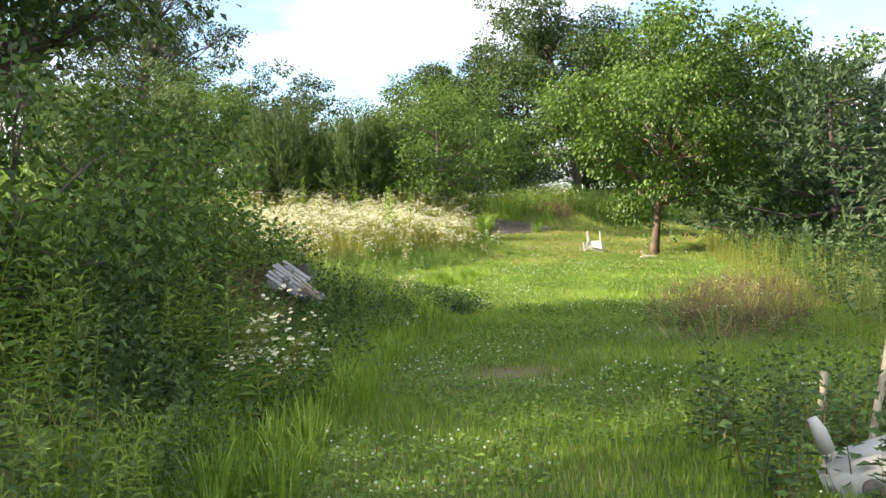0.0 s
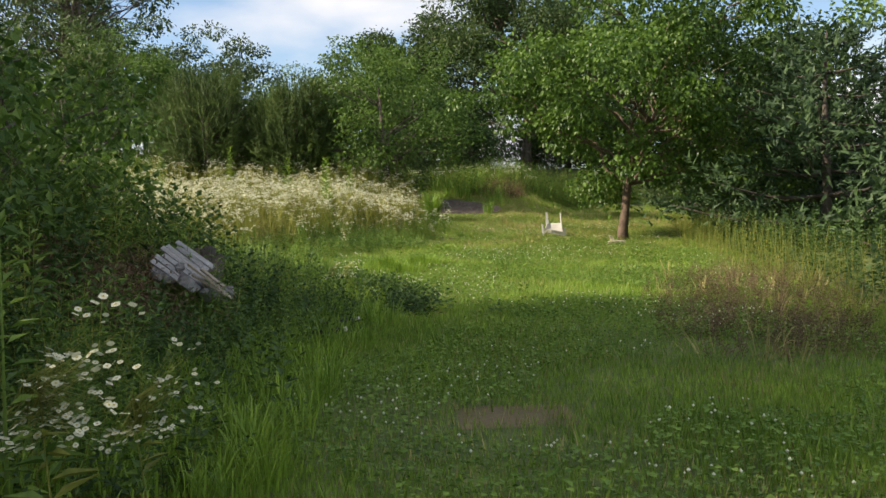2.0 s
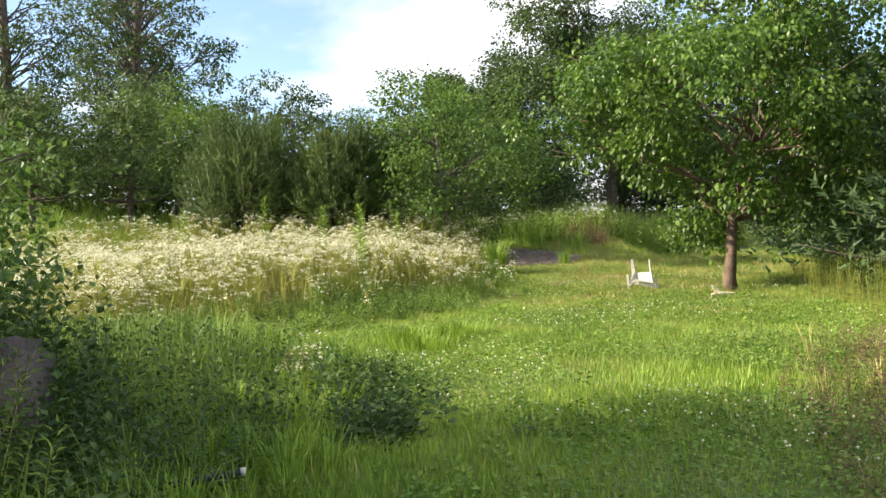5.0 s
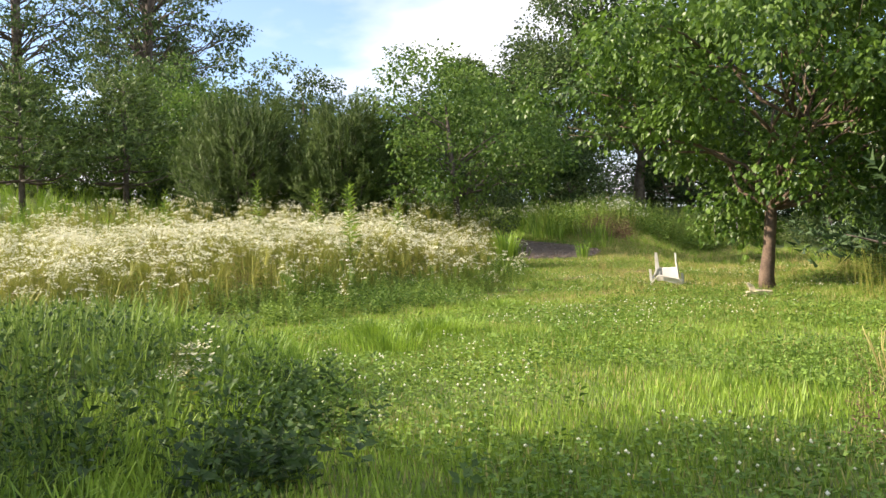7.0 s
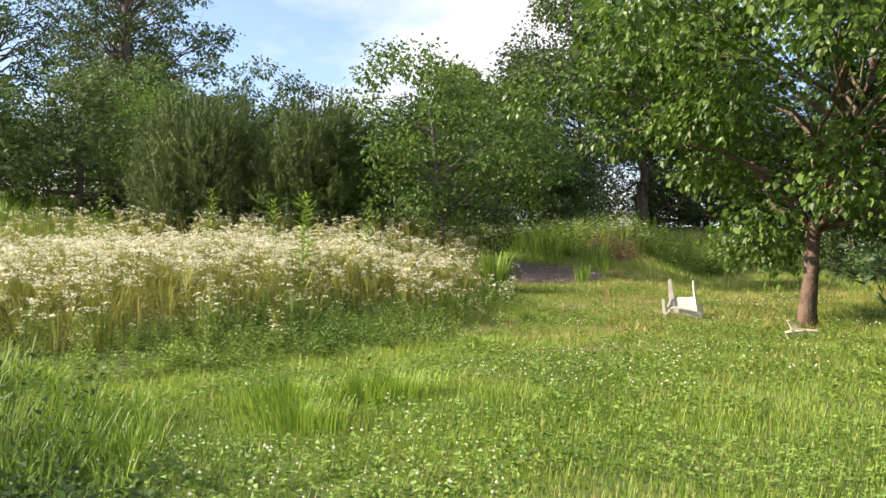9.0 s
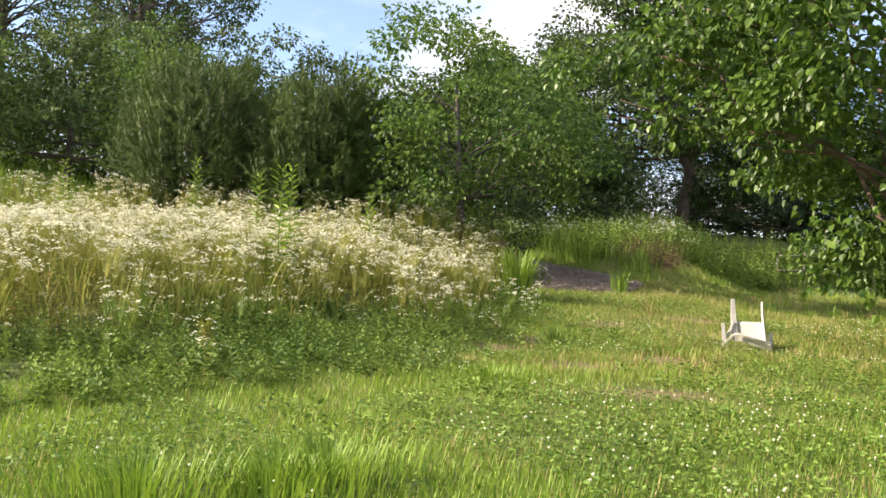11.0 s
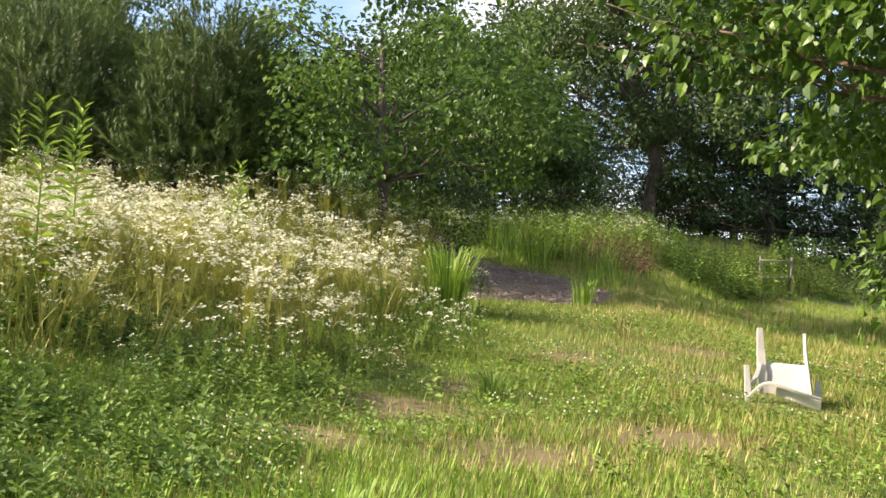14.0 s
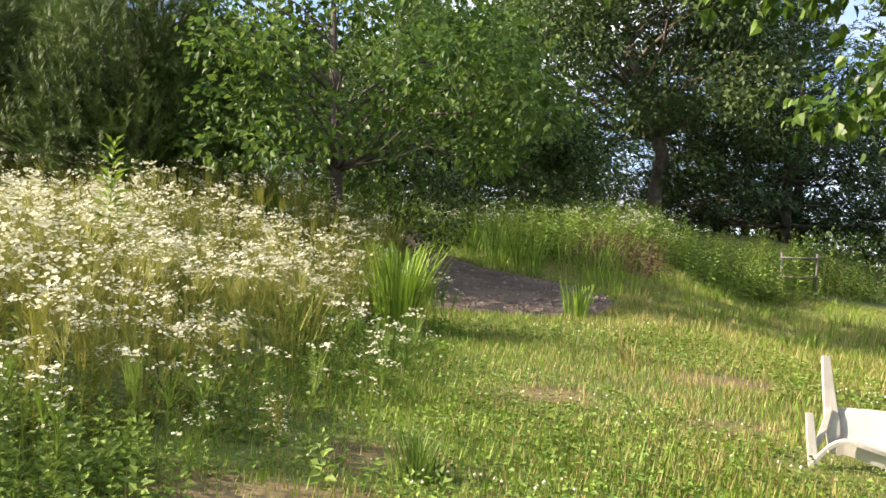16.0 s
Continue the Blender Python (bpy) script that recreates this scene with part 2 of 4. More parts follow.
# small shapes: y is the length, z the face
LEAF = ([(0, 0, 0), (-0.34, 0.45, 0.10), (0, 1, -0.12), (0.34, 0.45, 0.10)], [(0, 2, 1), (0, 3, 2)])
BROAD = ([(0, 0, 0), (-0.38, 0.22, 0.10), (-0.36, 0.55, 0.08), (0, 1, -0.16), (0.36, 0.55, 0.08), (0.38, 0.22, 0.10), (0, 0.45, -0.02)],
         [(0, 6, 1), (1, 6, 2), (2, 6, 3), (6, 0, 5), (6, 5, 4), (6, 4, 3)])
LONG = ([(0, 0, 0), (-0.13, 0.4, 0.04), (0, 1, -0.2), (0.13, 0.4, 0.04)], [(0, 2, 1), (0, 3, 2)])


def blade(width, height, lean):
    return [(-width, 0, 0), (width, 0, 0), (width * 0.6, lean * 0.35, height * 0.6), (0, lean, height)], [(0, 1, 2), (0, 2, 3)]


# ---- ground ----
gx = np.unique(np.concatenate((np.linspace(-400, -40, 12), np.linspace(-40, -6, 35), np.linspace(-6, 12, 73), np.linspace(12, 45, 34), np.linspace(45, 400, 12))))
gy = np.unique(np.concatenate((np.linspace(-300, -20, 12), np.linspace(-20, 2, 23), np.linspace(2, 48, 160), np.linspace(48, 90, 30), np.linspace(90, 900, 12))))
GX, GY = np.meshgrid(gx, gy)
GV = np.stack((GX, GY, land(GX, GY)), 2).reshape(-1, 3)
ii, jj = np.meshgrid(np.arange(len(gx) - 1), np.arange(len(gy) - 1))
q = (jj * len(gx) + ii).ravel()
GF = np.stack((q, q + 1, q + 1 + len(gx), q + len(gx)), 1)


# bare or thin places in the lawn: x, y, radius
BARE = [(2.9, 26.9, 0.75), (4.1, 31.2, 0.55), (1.8, 26.1, 0.7), (0.9, 27.3, 0.75), (1.3, 28.4, 0.4), (0.6, 8.9, 0.4), (2.4, 24.2, 0.6), (3.6, 29.6, 0.35), (2.4, 30.3, 0.4), (0.4, 26.0, 0.5), (5.5, 31.5, 0.6)]


def bareness(x, y):
    b = np.zeros(len(x))
    for cx, cy, r in BARE:
        b = np.maximum(b, np.exp(-(((x - cx) / r) ** 2 + ((y - cy) / (0.75 * r)) ** 2) * 1.2))
    return b


def in_gravel(x, y):
    """The bare gravel ramp beside the meadow."""
    s = ease(34.4, 44, y)
    left, right = 1.15 - 1.5 * s, 3.1 + 0.75 * np.sin(np.clip((y - 34.4) / 4.5, 0, 1) * np.pi) - 2.9 * s
    return (y > 34.3) & (y < 44) & (x > left) & (x < right)


mid = GV[GF].mean(1)
outer = (mid[:, 0] < -3.5) | (mid[:, 0] > 7.0) | (mid[:, 1] < 3) | (mid[:, 1] > 37)
ground = new("ground", np_mesh("ground", GV, GF, [SOIL, GRAVEL, GRASSLAND], np.where(in_gravel(mid[:, 0], mid[:, 1]), 1, np.where(outer | (bareness(mid[:, 0], mid[:, 1]) < 0.3), 2, 0)), True))
tagged(ground, "grassy lawn soil with thatch and a dark gravel ramp", "ground", kind="structure")

def lumps(x, y, s, seed=0.0):
    """A smooth random field between 0 and 1."""
    f = np.sin(x * s * 1.3 + 2.1 * np.sin(y * s * 0.7 + seed)) + np.sin(y * s * 1.1 + 1.7 * np.sin(x * s * 0.9 + 1.3 + seed)) + 0.6 * np.sin((x + y) * s * 2.3 + seed)
    return np.clip(f / 5.2 + 0.5, 0, 1)


def meadow_edge(y):
    """x of the meadow's right-hand edge at y."""
    return np.interp(y, (19, 22, 24, 26.5, 28.4, 31, 34, 38), (-7, -4.2, -2.6, -1.1, 0.35, 0.6, 0.8, 0.2))


def bank_edge(y):
    """x of the near bank's foot at y."""
    return np.interp(y, (0, 4, 6, 10, 13, 16.5, 19, 21, 23), (-1.3, -1.3, -1.2, -1.0, -0.6, -0.7, -1.5, -3.5, -6))


def right_edge(y):
    return np.interp(y, (0, 6, 10, 14, 18, 24, 30, 40, 48), (3.2, 3.6, 4.2, 4.9, 5.6, 6.6, 8.0, 11, 13))


# lawn
N = 1650000
gyy = 3.0 + 43 * rng.random(N)
gxx = rng.uniform(-2.6, 12.5, N)
keep = (gxx > bank_edge(gyy) - 0.5) & (gxx < right_edge(gyy) + 0.8) & ~in_gravel(gxx, gyy) & (gxx > np.where(gyy > 27, meadow_edge(gyy) - 0.6, -9))
keep &= rng.random(N) > 0.95 * bareness(gxx, gyy)
patch = lumps(gxx, gyy, 0.9)
keep &= rng.random(N) < (0.45 + 0.75 * patch) * np.where(gyy > 38, 0.6, 1.0) * np.where((gxx > 7) & (gyy < 30), 0.3, 1.0)
gxx, gyy, patch = gxx[keep], gyy[keep], patch[keep]
n = len(gxx)
near_chair = (gxx - 4.2) ** 2 + (gyy - 28.6) ** 2 < 0.3
dry = rng.random(n) < 0.06 + 0.12 * ease(18, 24, gyy) + 0.30 * ease(22, 30, gyy) * ease(0.5, 3.5, gxx) + 0.35 * bareness(gxx, gyy) + 0.12 * (lumps(gxx, gyy, 1.7, 3.0) > 0.62)
size = (0.040 + 0.055 * patch * rng.random(n) + 0.025 * rng.random(n)) * np.where(rng.random(n) < 0.03, 1.7, 1.0) * (1 + 0.15 * ease(20, 32, gyy) * rng.random(n))
size = np.where(near_chair, 0.6 * size, size)
P = np.stack((gxx, gyy, land(gxx, gyy) - 0.01), 1)
V, F = scatter([(-0.065, 0, 0), (0.065, 0, 0), (0, 0.38, 1.0)], [(0, 1, 2)], upright(n), size, P)
stuff("lawn_grass", np_mesh("lawn_grass", V, F, [GRASS, DRYGRASS], dry.astype(int)), "short green lawn grass with drier yellow blades", "grass")

# clover and small broad weeds in the lawn, with white clover heads
N = 150000
cy = 3.5 + 30 * rng.random(N)
cx = rng.uniform(-1.5, 8, N)
keep = (cx > bank_edge(cy)) & (cx < right_edge(cy)) & (lumps(cx, cy, 1.1, 1.0) > 0.43) & (bareness(cx, cy) < 0.5) & ((cy < 27) | (cx > meadow_edge(cy) + 0.2)) & ~in_gravel(cx, cy)
cx, cy = cx[keep], cy[keep]
n = len(cx)
P = np.stack((cx, cy, land(cx, cy) + rng.uniform(0.03, 0.10, n)), 1)
d = rng.normal(size=(n, 3))
d[:, 2] = 0.2 * np.abs(d[:, 2])
V1, F1 = scatter(*LEAF, frames(d, rng.normal(0, 0.4, n)), rng.uniform(0.020, 0.052, n), P)
pick = (lumps(cx, cy, 0.8, 4.0) > 0.5) & (rng.random(n) < 0.04)
H = P[pick] + (0, 0, 0.05)
OCTA = ([(1, 0, 0), (0, 1, 0), (-1, 0, 0), (0, -1, 0), (0, 0, 1), (0, 0, -1)], [(0, 1, 4), (1, 2, 4), (2, 3, 4), (3, 0, 4), (1, 0, 5), (2, 1, 5), (3, 2, 5), (0, 3, 5)])
V2, F2 = scatter(*OCTA, upright(len(H)), rng.uniform(0.006, 0.012, len(H)), H)
stuff("clover_patch", np_mesh("clover_patch", *(lambda a: (a[0], a[1], [CLOVER, PETAL], a[2]))(join([(V1, F1, 0), (V2, F2, 1)]))), "low green clover with small white heads in the lawn", "clover")

# ---- plant shapes ----


def fleabane(seed, tall=1.25, heads=24, head=0.017, low=0.86):
    """A branched meadow plant with white daisies: stalk 0, petal 1, centre 2, leaf 3."""
    r = np.random.default_rng(seed)
    top = np.array((r.normal(0, 0.07), r.normal(0, 0.07), tall * 0.72))
    out = []
    V, F = scatter([(-0.006, 0, 0), (0.006, 0, 0), (0.004, 0, 1), (-0.004, 0, 1)], [(0, 1, 2), (0, 2, 3)], upright(2, np.array((0.3, 1.9))), np.array((top[2], top[2])), np.zeros((2, 3)))
    V[:, 0] += top[0] * V[:, 2] / top[2]
    V[:, 1] += top[1] * V[:, 2] / top[2]
    V[:, :2] *= 1
    out.append((V, F, 0))
    bunch = max(3, heads // 6)
    mid_ = np.stack((r.normal(0, 0.11, bunch), r.normal(0, 0.11, bunch), tall * (low + (1 - low) * r.random(bunch))), 1)
    tips = mid_[np.arange(heads) % bunch] + r.normal(0, 1, (heads, 3)) * (0.042, 0.042, 0.014)
    tips[:, 2] -= 0.9 * (tips[:, 0] ** 2 + tips[:, 1] ** 2)
    start = top * r.uniform(0.72, 1.0, heads)[:, None]
    side = np.stack((np.full(heads, 0.004), np.full(heads, 0.003), np.zeros(heads)), 1)
    V = np.stack((start - side, start + side, tips), 1).reshape(-1, 3)
    out.append((V, np.arange(heads * 3).reshape(-1, 3), 0))
    a = np.arange(6) * np.pi / 3
    disc = np.concatenate((np.stack((np.cos(a), np.sin(a), 0.15 * (np.arange(6) % 2)), 1), [(0.45, 0, 0.12), (-0.25, 0.4, 0.12), (-0.25, -0.4, 0.12)]))
    n_ = r.normal(0, 0.45, (heads, 3))
    n_[:, 2] = 1
    R = frames(n_, r.uniform(0, 6, heads))[:, :, [2, 0, 1]]
    V, F = scatter(disc, [(0, 1, 2), (0, 2, 3), (0, 3, 4), (0, 4, 5), (6, 7, 8)], R, head * r.uniform(0.7, 1.3, heads), tips)
    out.append((V, F, np.tile((1, 1, 1, 1, 2), heads)))
    k = 14
    h = r.uniform(0.05, 0.75, k)
    P_ = np.stack((top[0] * h, top[1] * h, tall * 0.72 * h), 1)
    d_ = np.stack((r.normal(size=k), r.normal(size=k), r.uniform(0.2, 1.2, k)), 1)
    V, F = scatter(*LONG, frames(d_, r.normal(0, 0.5, k)), r.uniform(0.07, 0.15, k), P_)
    out.append((V, F, np.where(r.random(k) < 0.55, 0, 3).repeat(2)))
    return join(out)


def weed(seed, tall=0.8, k=16, leaf=0.10, shape=LEAF):
    """A leafy stalk: stalk 0, leaf 1."""
    r = np.random.default_rng(seed)
    V0, F0 = scatter([(-0.008, 0, 0), (0.008, 0, 0), (0.003, 0, 1)], [(0, 1, 2)], upright(2, np.array((0.4, 2.0))), np.array((tall, tall)), np.zeros((2, 3)))
    h = np.linspace(0.08, 1.0, k)
    a = np.arange(k) * 2.4 + r.normal(0, 0.3, k)
    d_ = np.stack((np.cos(a), np.sin(a), 0.1 + 1.0 * h ** 2), 1)
    P_ = np.stack((0.02 * np.cos(a), 0.02 * np.sin(a), tall * h), 1)
    V, F = scatter(*shape, frames(d_, r.normal(0, 0.3, k)), leaf * (1.25 - 0.75 * h) * r.uniform(0.8, 1.2, k), P_)
    return join([(V0, F0, 0), (V, F, 1)])


def tussock(seed, tall=0.7, k=90, spread=0.12):
    """A tuft of long arching blades."""
    r = np.random.default_rng(seed)
    pieces = []
    for _ in range(k):
        a, L = r.uniform(0, 6.28), tall * r.uniform(0.55, 1.1)
        lean = L * r.uniform(0.15, 0.7)
        w = (0.0025 + 0.004 * tall) * r.uniform(0.8, 1.5)
        c, s = math.cos(a), math.sin(a)
        b = np.array((c, s, 0)) * r.uniform(0, spread)
        pts = [b, b + (c * lean * 0.25, s * lean * 0.25, L * 0.55), b + (c * lean * 0.6, s * lean * 0.6, L * 0.85), b + (c * lean, s * lean, L * 0.9)]
        wv = np.array((-s, c, 0)) * w
        V = [pts[0] - wv, pts[0] + wv, pts[1] - wv, pts[1] + wv, pts[2] - wv * 0.7, pts[2] + wv * 0.7, pts[3]]
        pieces.append((np.array(V), np.array([(0, 1, 3), (0, 3, 2), (2, 3, 5), (2, 5, 4), (4, 5, 6)]), 0))
    return join(pieces)


def sow(protos, xy, scale, lean=0.12):
    """Copies of plant shapes at xy, joined."""
    out = []
    which = rng.integers(0, len(protos), len(xy))
    for k, (V, F, I) in enumerate(protos):
        s = which == k
        m = int(s.sum())
        if not m:
            continue
        R = upright(m)
        tilt = frames(np.stack((rng.normal(0, lean, m), rng.normal(0, lean, m), np.ones(m)), 1), rng.uniform(0, 6.28, m))[:, :, [2, 0, 1]]
        P_ = np.stack((xy[s, 0], xy[s, 1], land(xy[s, 0], xy[s, 1]) - 0.02), 1)
        W, G = scatter(V, F, tilt, scale[s], P_)
        out.append((W, G, np.tile(I, m)))
    return join(out)


def sown(name, protos, xy, scale, mats, label, category, lean=0.12):
    V, F, I = sow(protos, xy, scale, lean)
    return stuff(name, np_mesh(name, V, F, mats, I), label, category)


def region(n, x0, x1, y0, y1, test):
    xy = np.stack((rng.uniform(x0, x1, n), rng.uniform(y0, y1, n)), 1)
    return xy[test(xy[:, 0], xy[:, 1])]


# ---- flower meadow ----
daisies = [fleabane(s, 1.25, 26, 0.0185, 0.86) for s in range(9)]
xy = region(15000, -15, 1.2, 19, 37, lambda x, y: (x < meadow_edge(y) - 0.25 * rng.random(len(x))) & (rng.random(len(x)) < np.clip(2.6 * lumps(x, y, 2.3) - 0.65, 0.12, 1) * np.where(y > 34, 0.6, 1.0) * np.where(x < -9, 0.6, 1.0)) & (x > -3 - 0.55 * (y - 12)))
xy = xy[:3700]
edge = np.clip((meadow_edge(xy[:, 1]) - xy[:, 0]) / 1.8, 0.0, 1)
sown("flower_meadow", daisies, xy, (0.53 + 0.19 * edge + 0.20 * lumps(xy[:, 0], xy[:, 1], 2.1, 7.0)) * rng.uniform(0.66, 1.14, len(xy)), [STALK, PETAL, YOLK, WEED], "tall white daisy meadow on yellow-green stalks", "wildflowers")
xy = region(3000, -9, 1.4, 18, 33, lambda x, y: (np.abs(x - meadow_edge(y) - 0.35) < 0.75) & (lumps(x, y, 1.9, 3.5) > 0.5))[:170]
sown("stray_daisies", daisies, xy, rng.uniform(0.3, 0.62, len(xy)), [WEED, PETAL, YOLK, WEED], "scattered low white daisies before the meadow", "wildflowers")
xy = region(6000, -12, 1.0, 20, 34, lambda x, y: (x < meadow_edge(y) - 0.1) & (lumps(x, y, 1.2, 5.5) > 0.5))[:550]
sown("dry_meadow_stems", [weed(s, 0.75, 18, 0.10, LONG) for s in range(310, 314)], xy, rng.uniform(0.5, 1.25, len(xy)), [BROWNWEED, DRYGRASS], "dry brown stems low in the daisy meadow", "wildflowers", 0.15)
# leafy growth at the meadow's foot
herbs = [weed(s, 0.55, 20, 0.075) for s in range(20, 25)]
xy = region(16000, -9, 1.6, 19, 33, lambda x, y: (np.abs(x - meadow_edge(y) + 0.1) < 0.75 + 0.5 * (y < 28)) & (lumps(x, y, 1.6, 2.0) > 0.46))[:700]
sown("meadow_herbs", herbs, xy, rng.uniform(0.25, 0.85, len(xy)), [STALK, WEED], "leafy green herbs along the meadow's foot", "weeds")
xy = region(4000, -2.5, 6, 12, 31, lambda x, y: (x > bank_edge(y)) & (x < right_edge(y)) & (x > meadow_edge(y)) & (lumps(x, y, 1.4, 8.0) > 0.55 - 0.15 * (x < 1.5)) & (bareness(x, y) < 0.35))[:520]
sown("lawn_weeds", [weed(s, 0.15, 14, 0.06) for s in range(34, 38)], xy, rng.uniform(0.5, 1.4, len(xy)), [WEED, WEED], "low broad-leaved weeds in the lawn", "weeds", 0.25)
xy = region(14000, -7.5, 1.7, 19.5, 28, lambda x, y: (x < np.interp(y, (19.5, 21, 24, 27.5), (-2.5, -0.6, 0.1, 0.5)) + 0.5 * rng.normal(size=len(x))) & (x > -8 + 0.2 * y) & (x < meadow_edge(y) + 2.6) & (lumps(x, y, 1.5, 6.5) > 0.33) & (bareness(x, y) < 0.5))[:1500]
sown("lush_herbs", [weed(s, 0.42, 18, 0.10) for s in range(320, 326)], xy, rng.uniform(0.2, 0.8, len(xy)), [WEED, WEED], "lush leafy herbs between the lawn and the meadow", "weeds", 0.22)
xy = region(5000, -7, 1.2, 19.5, 27.5, lambda x, y: (x < meadow_edge(y) + 1.9) & (x < 1.0) & (lumps(x, y, 1.8, 2.5) > 0.55))[:60]
sown("low_daisies", daisies, xy, rng.uniform(0.25, 0.5, len(xy)), [WEED, PETAL, YOLK, WEED], "low white daisies among lush herbs", "wildflowers")
tallgrass = [tussock(s, 0.7, 16, 0.2) for s in range(40, 44)]
xy = region(3000, -14, 0.8, 19, 40, lambda x, y: x < meadow_edge(y))[:900]
sown("meadow_grass", tallgrass, xy, rng.uniform(0.8, 1.3, len(xy)), [STALK], "tall yellowing grass between the daisies", "grass")

# ---- near bank: thicket beside the lawn ----
nettle = [weed(s, 1.0, 20, 0.12) for s in range(50, 55)]
xy = region(9000, -7.5, -0.4, 2.5, 14.5, lambda x, y: (x < bank_edge(y)) & (rng.random(len(x)) < 0.3 + 0.8 * lumps(x, y, 1.1, 5.0)) & ((x + 2.3) ** 2 + ((y - 11.3) * 0.8) ** 2 > 0.35))[:3600]
deep = np.clip((bank_edge(xy[:, 1]) - xy[:, 0]) / 2.2, 0, 1)
leafier = lumps(xy[:, 0], xy[:, 1], 1.6, 1.5) + rng.normal(0, 0.1, len(xy)) > 0.55
tallness = (0.35 + 0.75 * deep * ease(20, 15, xy[:, 1])) * rng.uniform(0.6, 1.25, len(xy))
sown("bank_thicket", nettle, xy[~leafier], tallness[~leafier], [DARKWEED, DARKWEED], "dark green leafy thicket on the bank", "weeds", 0.25)
sown("bank_thicket", [weed(s, 1.05, 30, 0.15, LONG) for s in range(55, 60)], xy[leafier], tallness[leafier], [STALK, WEED], "narrow-leaved green weeds in the bank's thicket", "weeds", 0.25)
xy = region(4000, -4, 0.2, 3, 21, lambda x, y: (np.abs(x - bank_edge(y) + 0.2) < 0.6))[:800]
sown("bank_grass", [tussock(s, 0.36, 26, 0.18) for s in range(60, 64)], xy, rng.uniform(0.4, 1.0, len(xy)), [GRASS], "long green grass at the foot of the bank", "grass")

# grass in the darker weed colour, which stands in for the bank's shade
xy = region(9000, -11, 0.2, 11.5, 27, lambda x, y: (x < bank_edge(y) + 0.1) & (y < 21.5) & (rng.random(len(x)) < 0.25 + 0.8 * lumps(x, y, 1.3, 9.0)))[:1300]
sown("bank_tall_grass", [tussock(s, 0.62, 18, 0.22) for s in range(64, 68)], xy, rng.uniform(0.35, 1.1, len(xy)) * (0.6 + 0.4 * ease(0, -2.5, xy[:, 0])), [WEED], "long green grass between the bank and the meadow", "grass")
xy = region(5000, -6, -0.5, 3, 24, lambda x, y: (x < bank_edge(y) + 0.15 * rng.normal(size=len(x))))[:2000]
sown("bank_herbs", [weed(s, 0.5, 14, 0.11) for s in range(25, 29)], xy, rng.uniform(0.35, 1.0, len(xy)), [WEED, DARKWEED], "low leafy weeds covering the bank", "weeds", 0.25)

xy = np.concatenate([np.stack((rng.normal(cx_, 0.28, 70), rng.normal(cy_, 0.3, 70)), 1) for cx_, cy_ in ((-0.55, 16.4), (-0.35, 15.2), (-0.15, 14.0))])
sown("low_herbs", [weed(s, 0.35, 16, 0.10) for s in range(30, 34)], xy, rng.uniform(0.4, 1.0, len(xy)), [DARKWEED, DARKWEED], "low dark leafy weeds at the end of the bank", "weeds", 0.3)

# ---- right-hand edge: withered brush and tall stems ----
wither = [weed(s, 0.45, 22, 0.07, LONG) for s in range(70, 74)]
xy = region(9000, 2.4, 7, 10.5, 19.5, lambda x, y: (((x - 3.4 - 0.28 * (y - 11)) / 1.15) ** 2 + ((y - 14.2) / 3.9) ** 2 < 1 + 0.4 * rng.normal(size=len(x))))[:1100]
sown("withered_brush", wither, xy, rng.uniform(0.3, 0.85, len(xy)), [BROWNWEED, BROWNWEED], "patch of withered reddish-brown brush", "brush", 0.5)
xy = region(5000, 2.4, 7, 9.5, 19.5, lambda x, y: (((x - 3.4 - 0.28 * (y - 11)) / 1.3) ** 2 + ((y - 14.2) / 4.3) ** 2 < 1 + 0.4 * rng.normal(size=len(x))))[:50]
sown("brush_grass", [tussock(s, 0.45, 10, 0.2) for s in range(330, 334)], xy, rng.uniform(0.4, 0.9, len(xy)), [DRYGRASS], "pale dry grass through the withered brush", "grass", 0.3)
stem = [weed(s, 0.9, 26, 0.06, LONG) for s in range(80, 84)]
xy = region(6000, 3, 12, 8, 31, lambda x, y: np.abs(x - right_edge(y) - 0.7) < 0.8)[:700]
sown("edge_weeds", stem, xy, rng.uniform(0.5, 1.1, len(xy)), [STALK, WEED], "upright pale green weeds along the lawn's edge", "weeds")
xy = region(16000, 4, 22, 5, 48, lambda x, y: (x > right_edge(y) + 0.6) & (rng.random(len(x)) < 0.8))[:2600]
sown("slope_thicket", nettle, xy, rng.uniform(0.5, 1.2, len(xy)), [DARKWEED, DARKWEED], "dark undergrowth on the falling slope", "undergrowth", 0.25)
# dry grass on the far part of the lawn
xy = region(5000, 3, 11, 26, 42, lambda x, y: (x > 2.5 + 0.1 * (y - 26)) & (x < right_edge(y) + 1) & (lumps(x, y, 1.1, 6.0) > 0.4) & ((x - 4.2) ** 2 + (y - 28.9) ** 2 > 0.7))[:240]
sown("dry_tall_grass", [tussock(s, 0.4, 22, 0.14) for s in range(90, 94)], xy, rng.uniform(0.3, 0.65, len(xy)), [DRYGRASS], "dry straw-coloured grass tufts", "grass")

xy = region(3000, 4.5, 13, 34, 47, lambda x, y: (x < right_edge(y) + 3) & (y < 42 + 0.6 * (x - 4)))[:420]
sown("rough_grass", [tussock(s, 0.3, 16, 0.2) for s in range(95, 98)], xy, rng.uniform(0.5, 1.1, len(xy)), [GRASS], "rough low grass before the wood's edge", "grass")

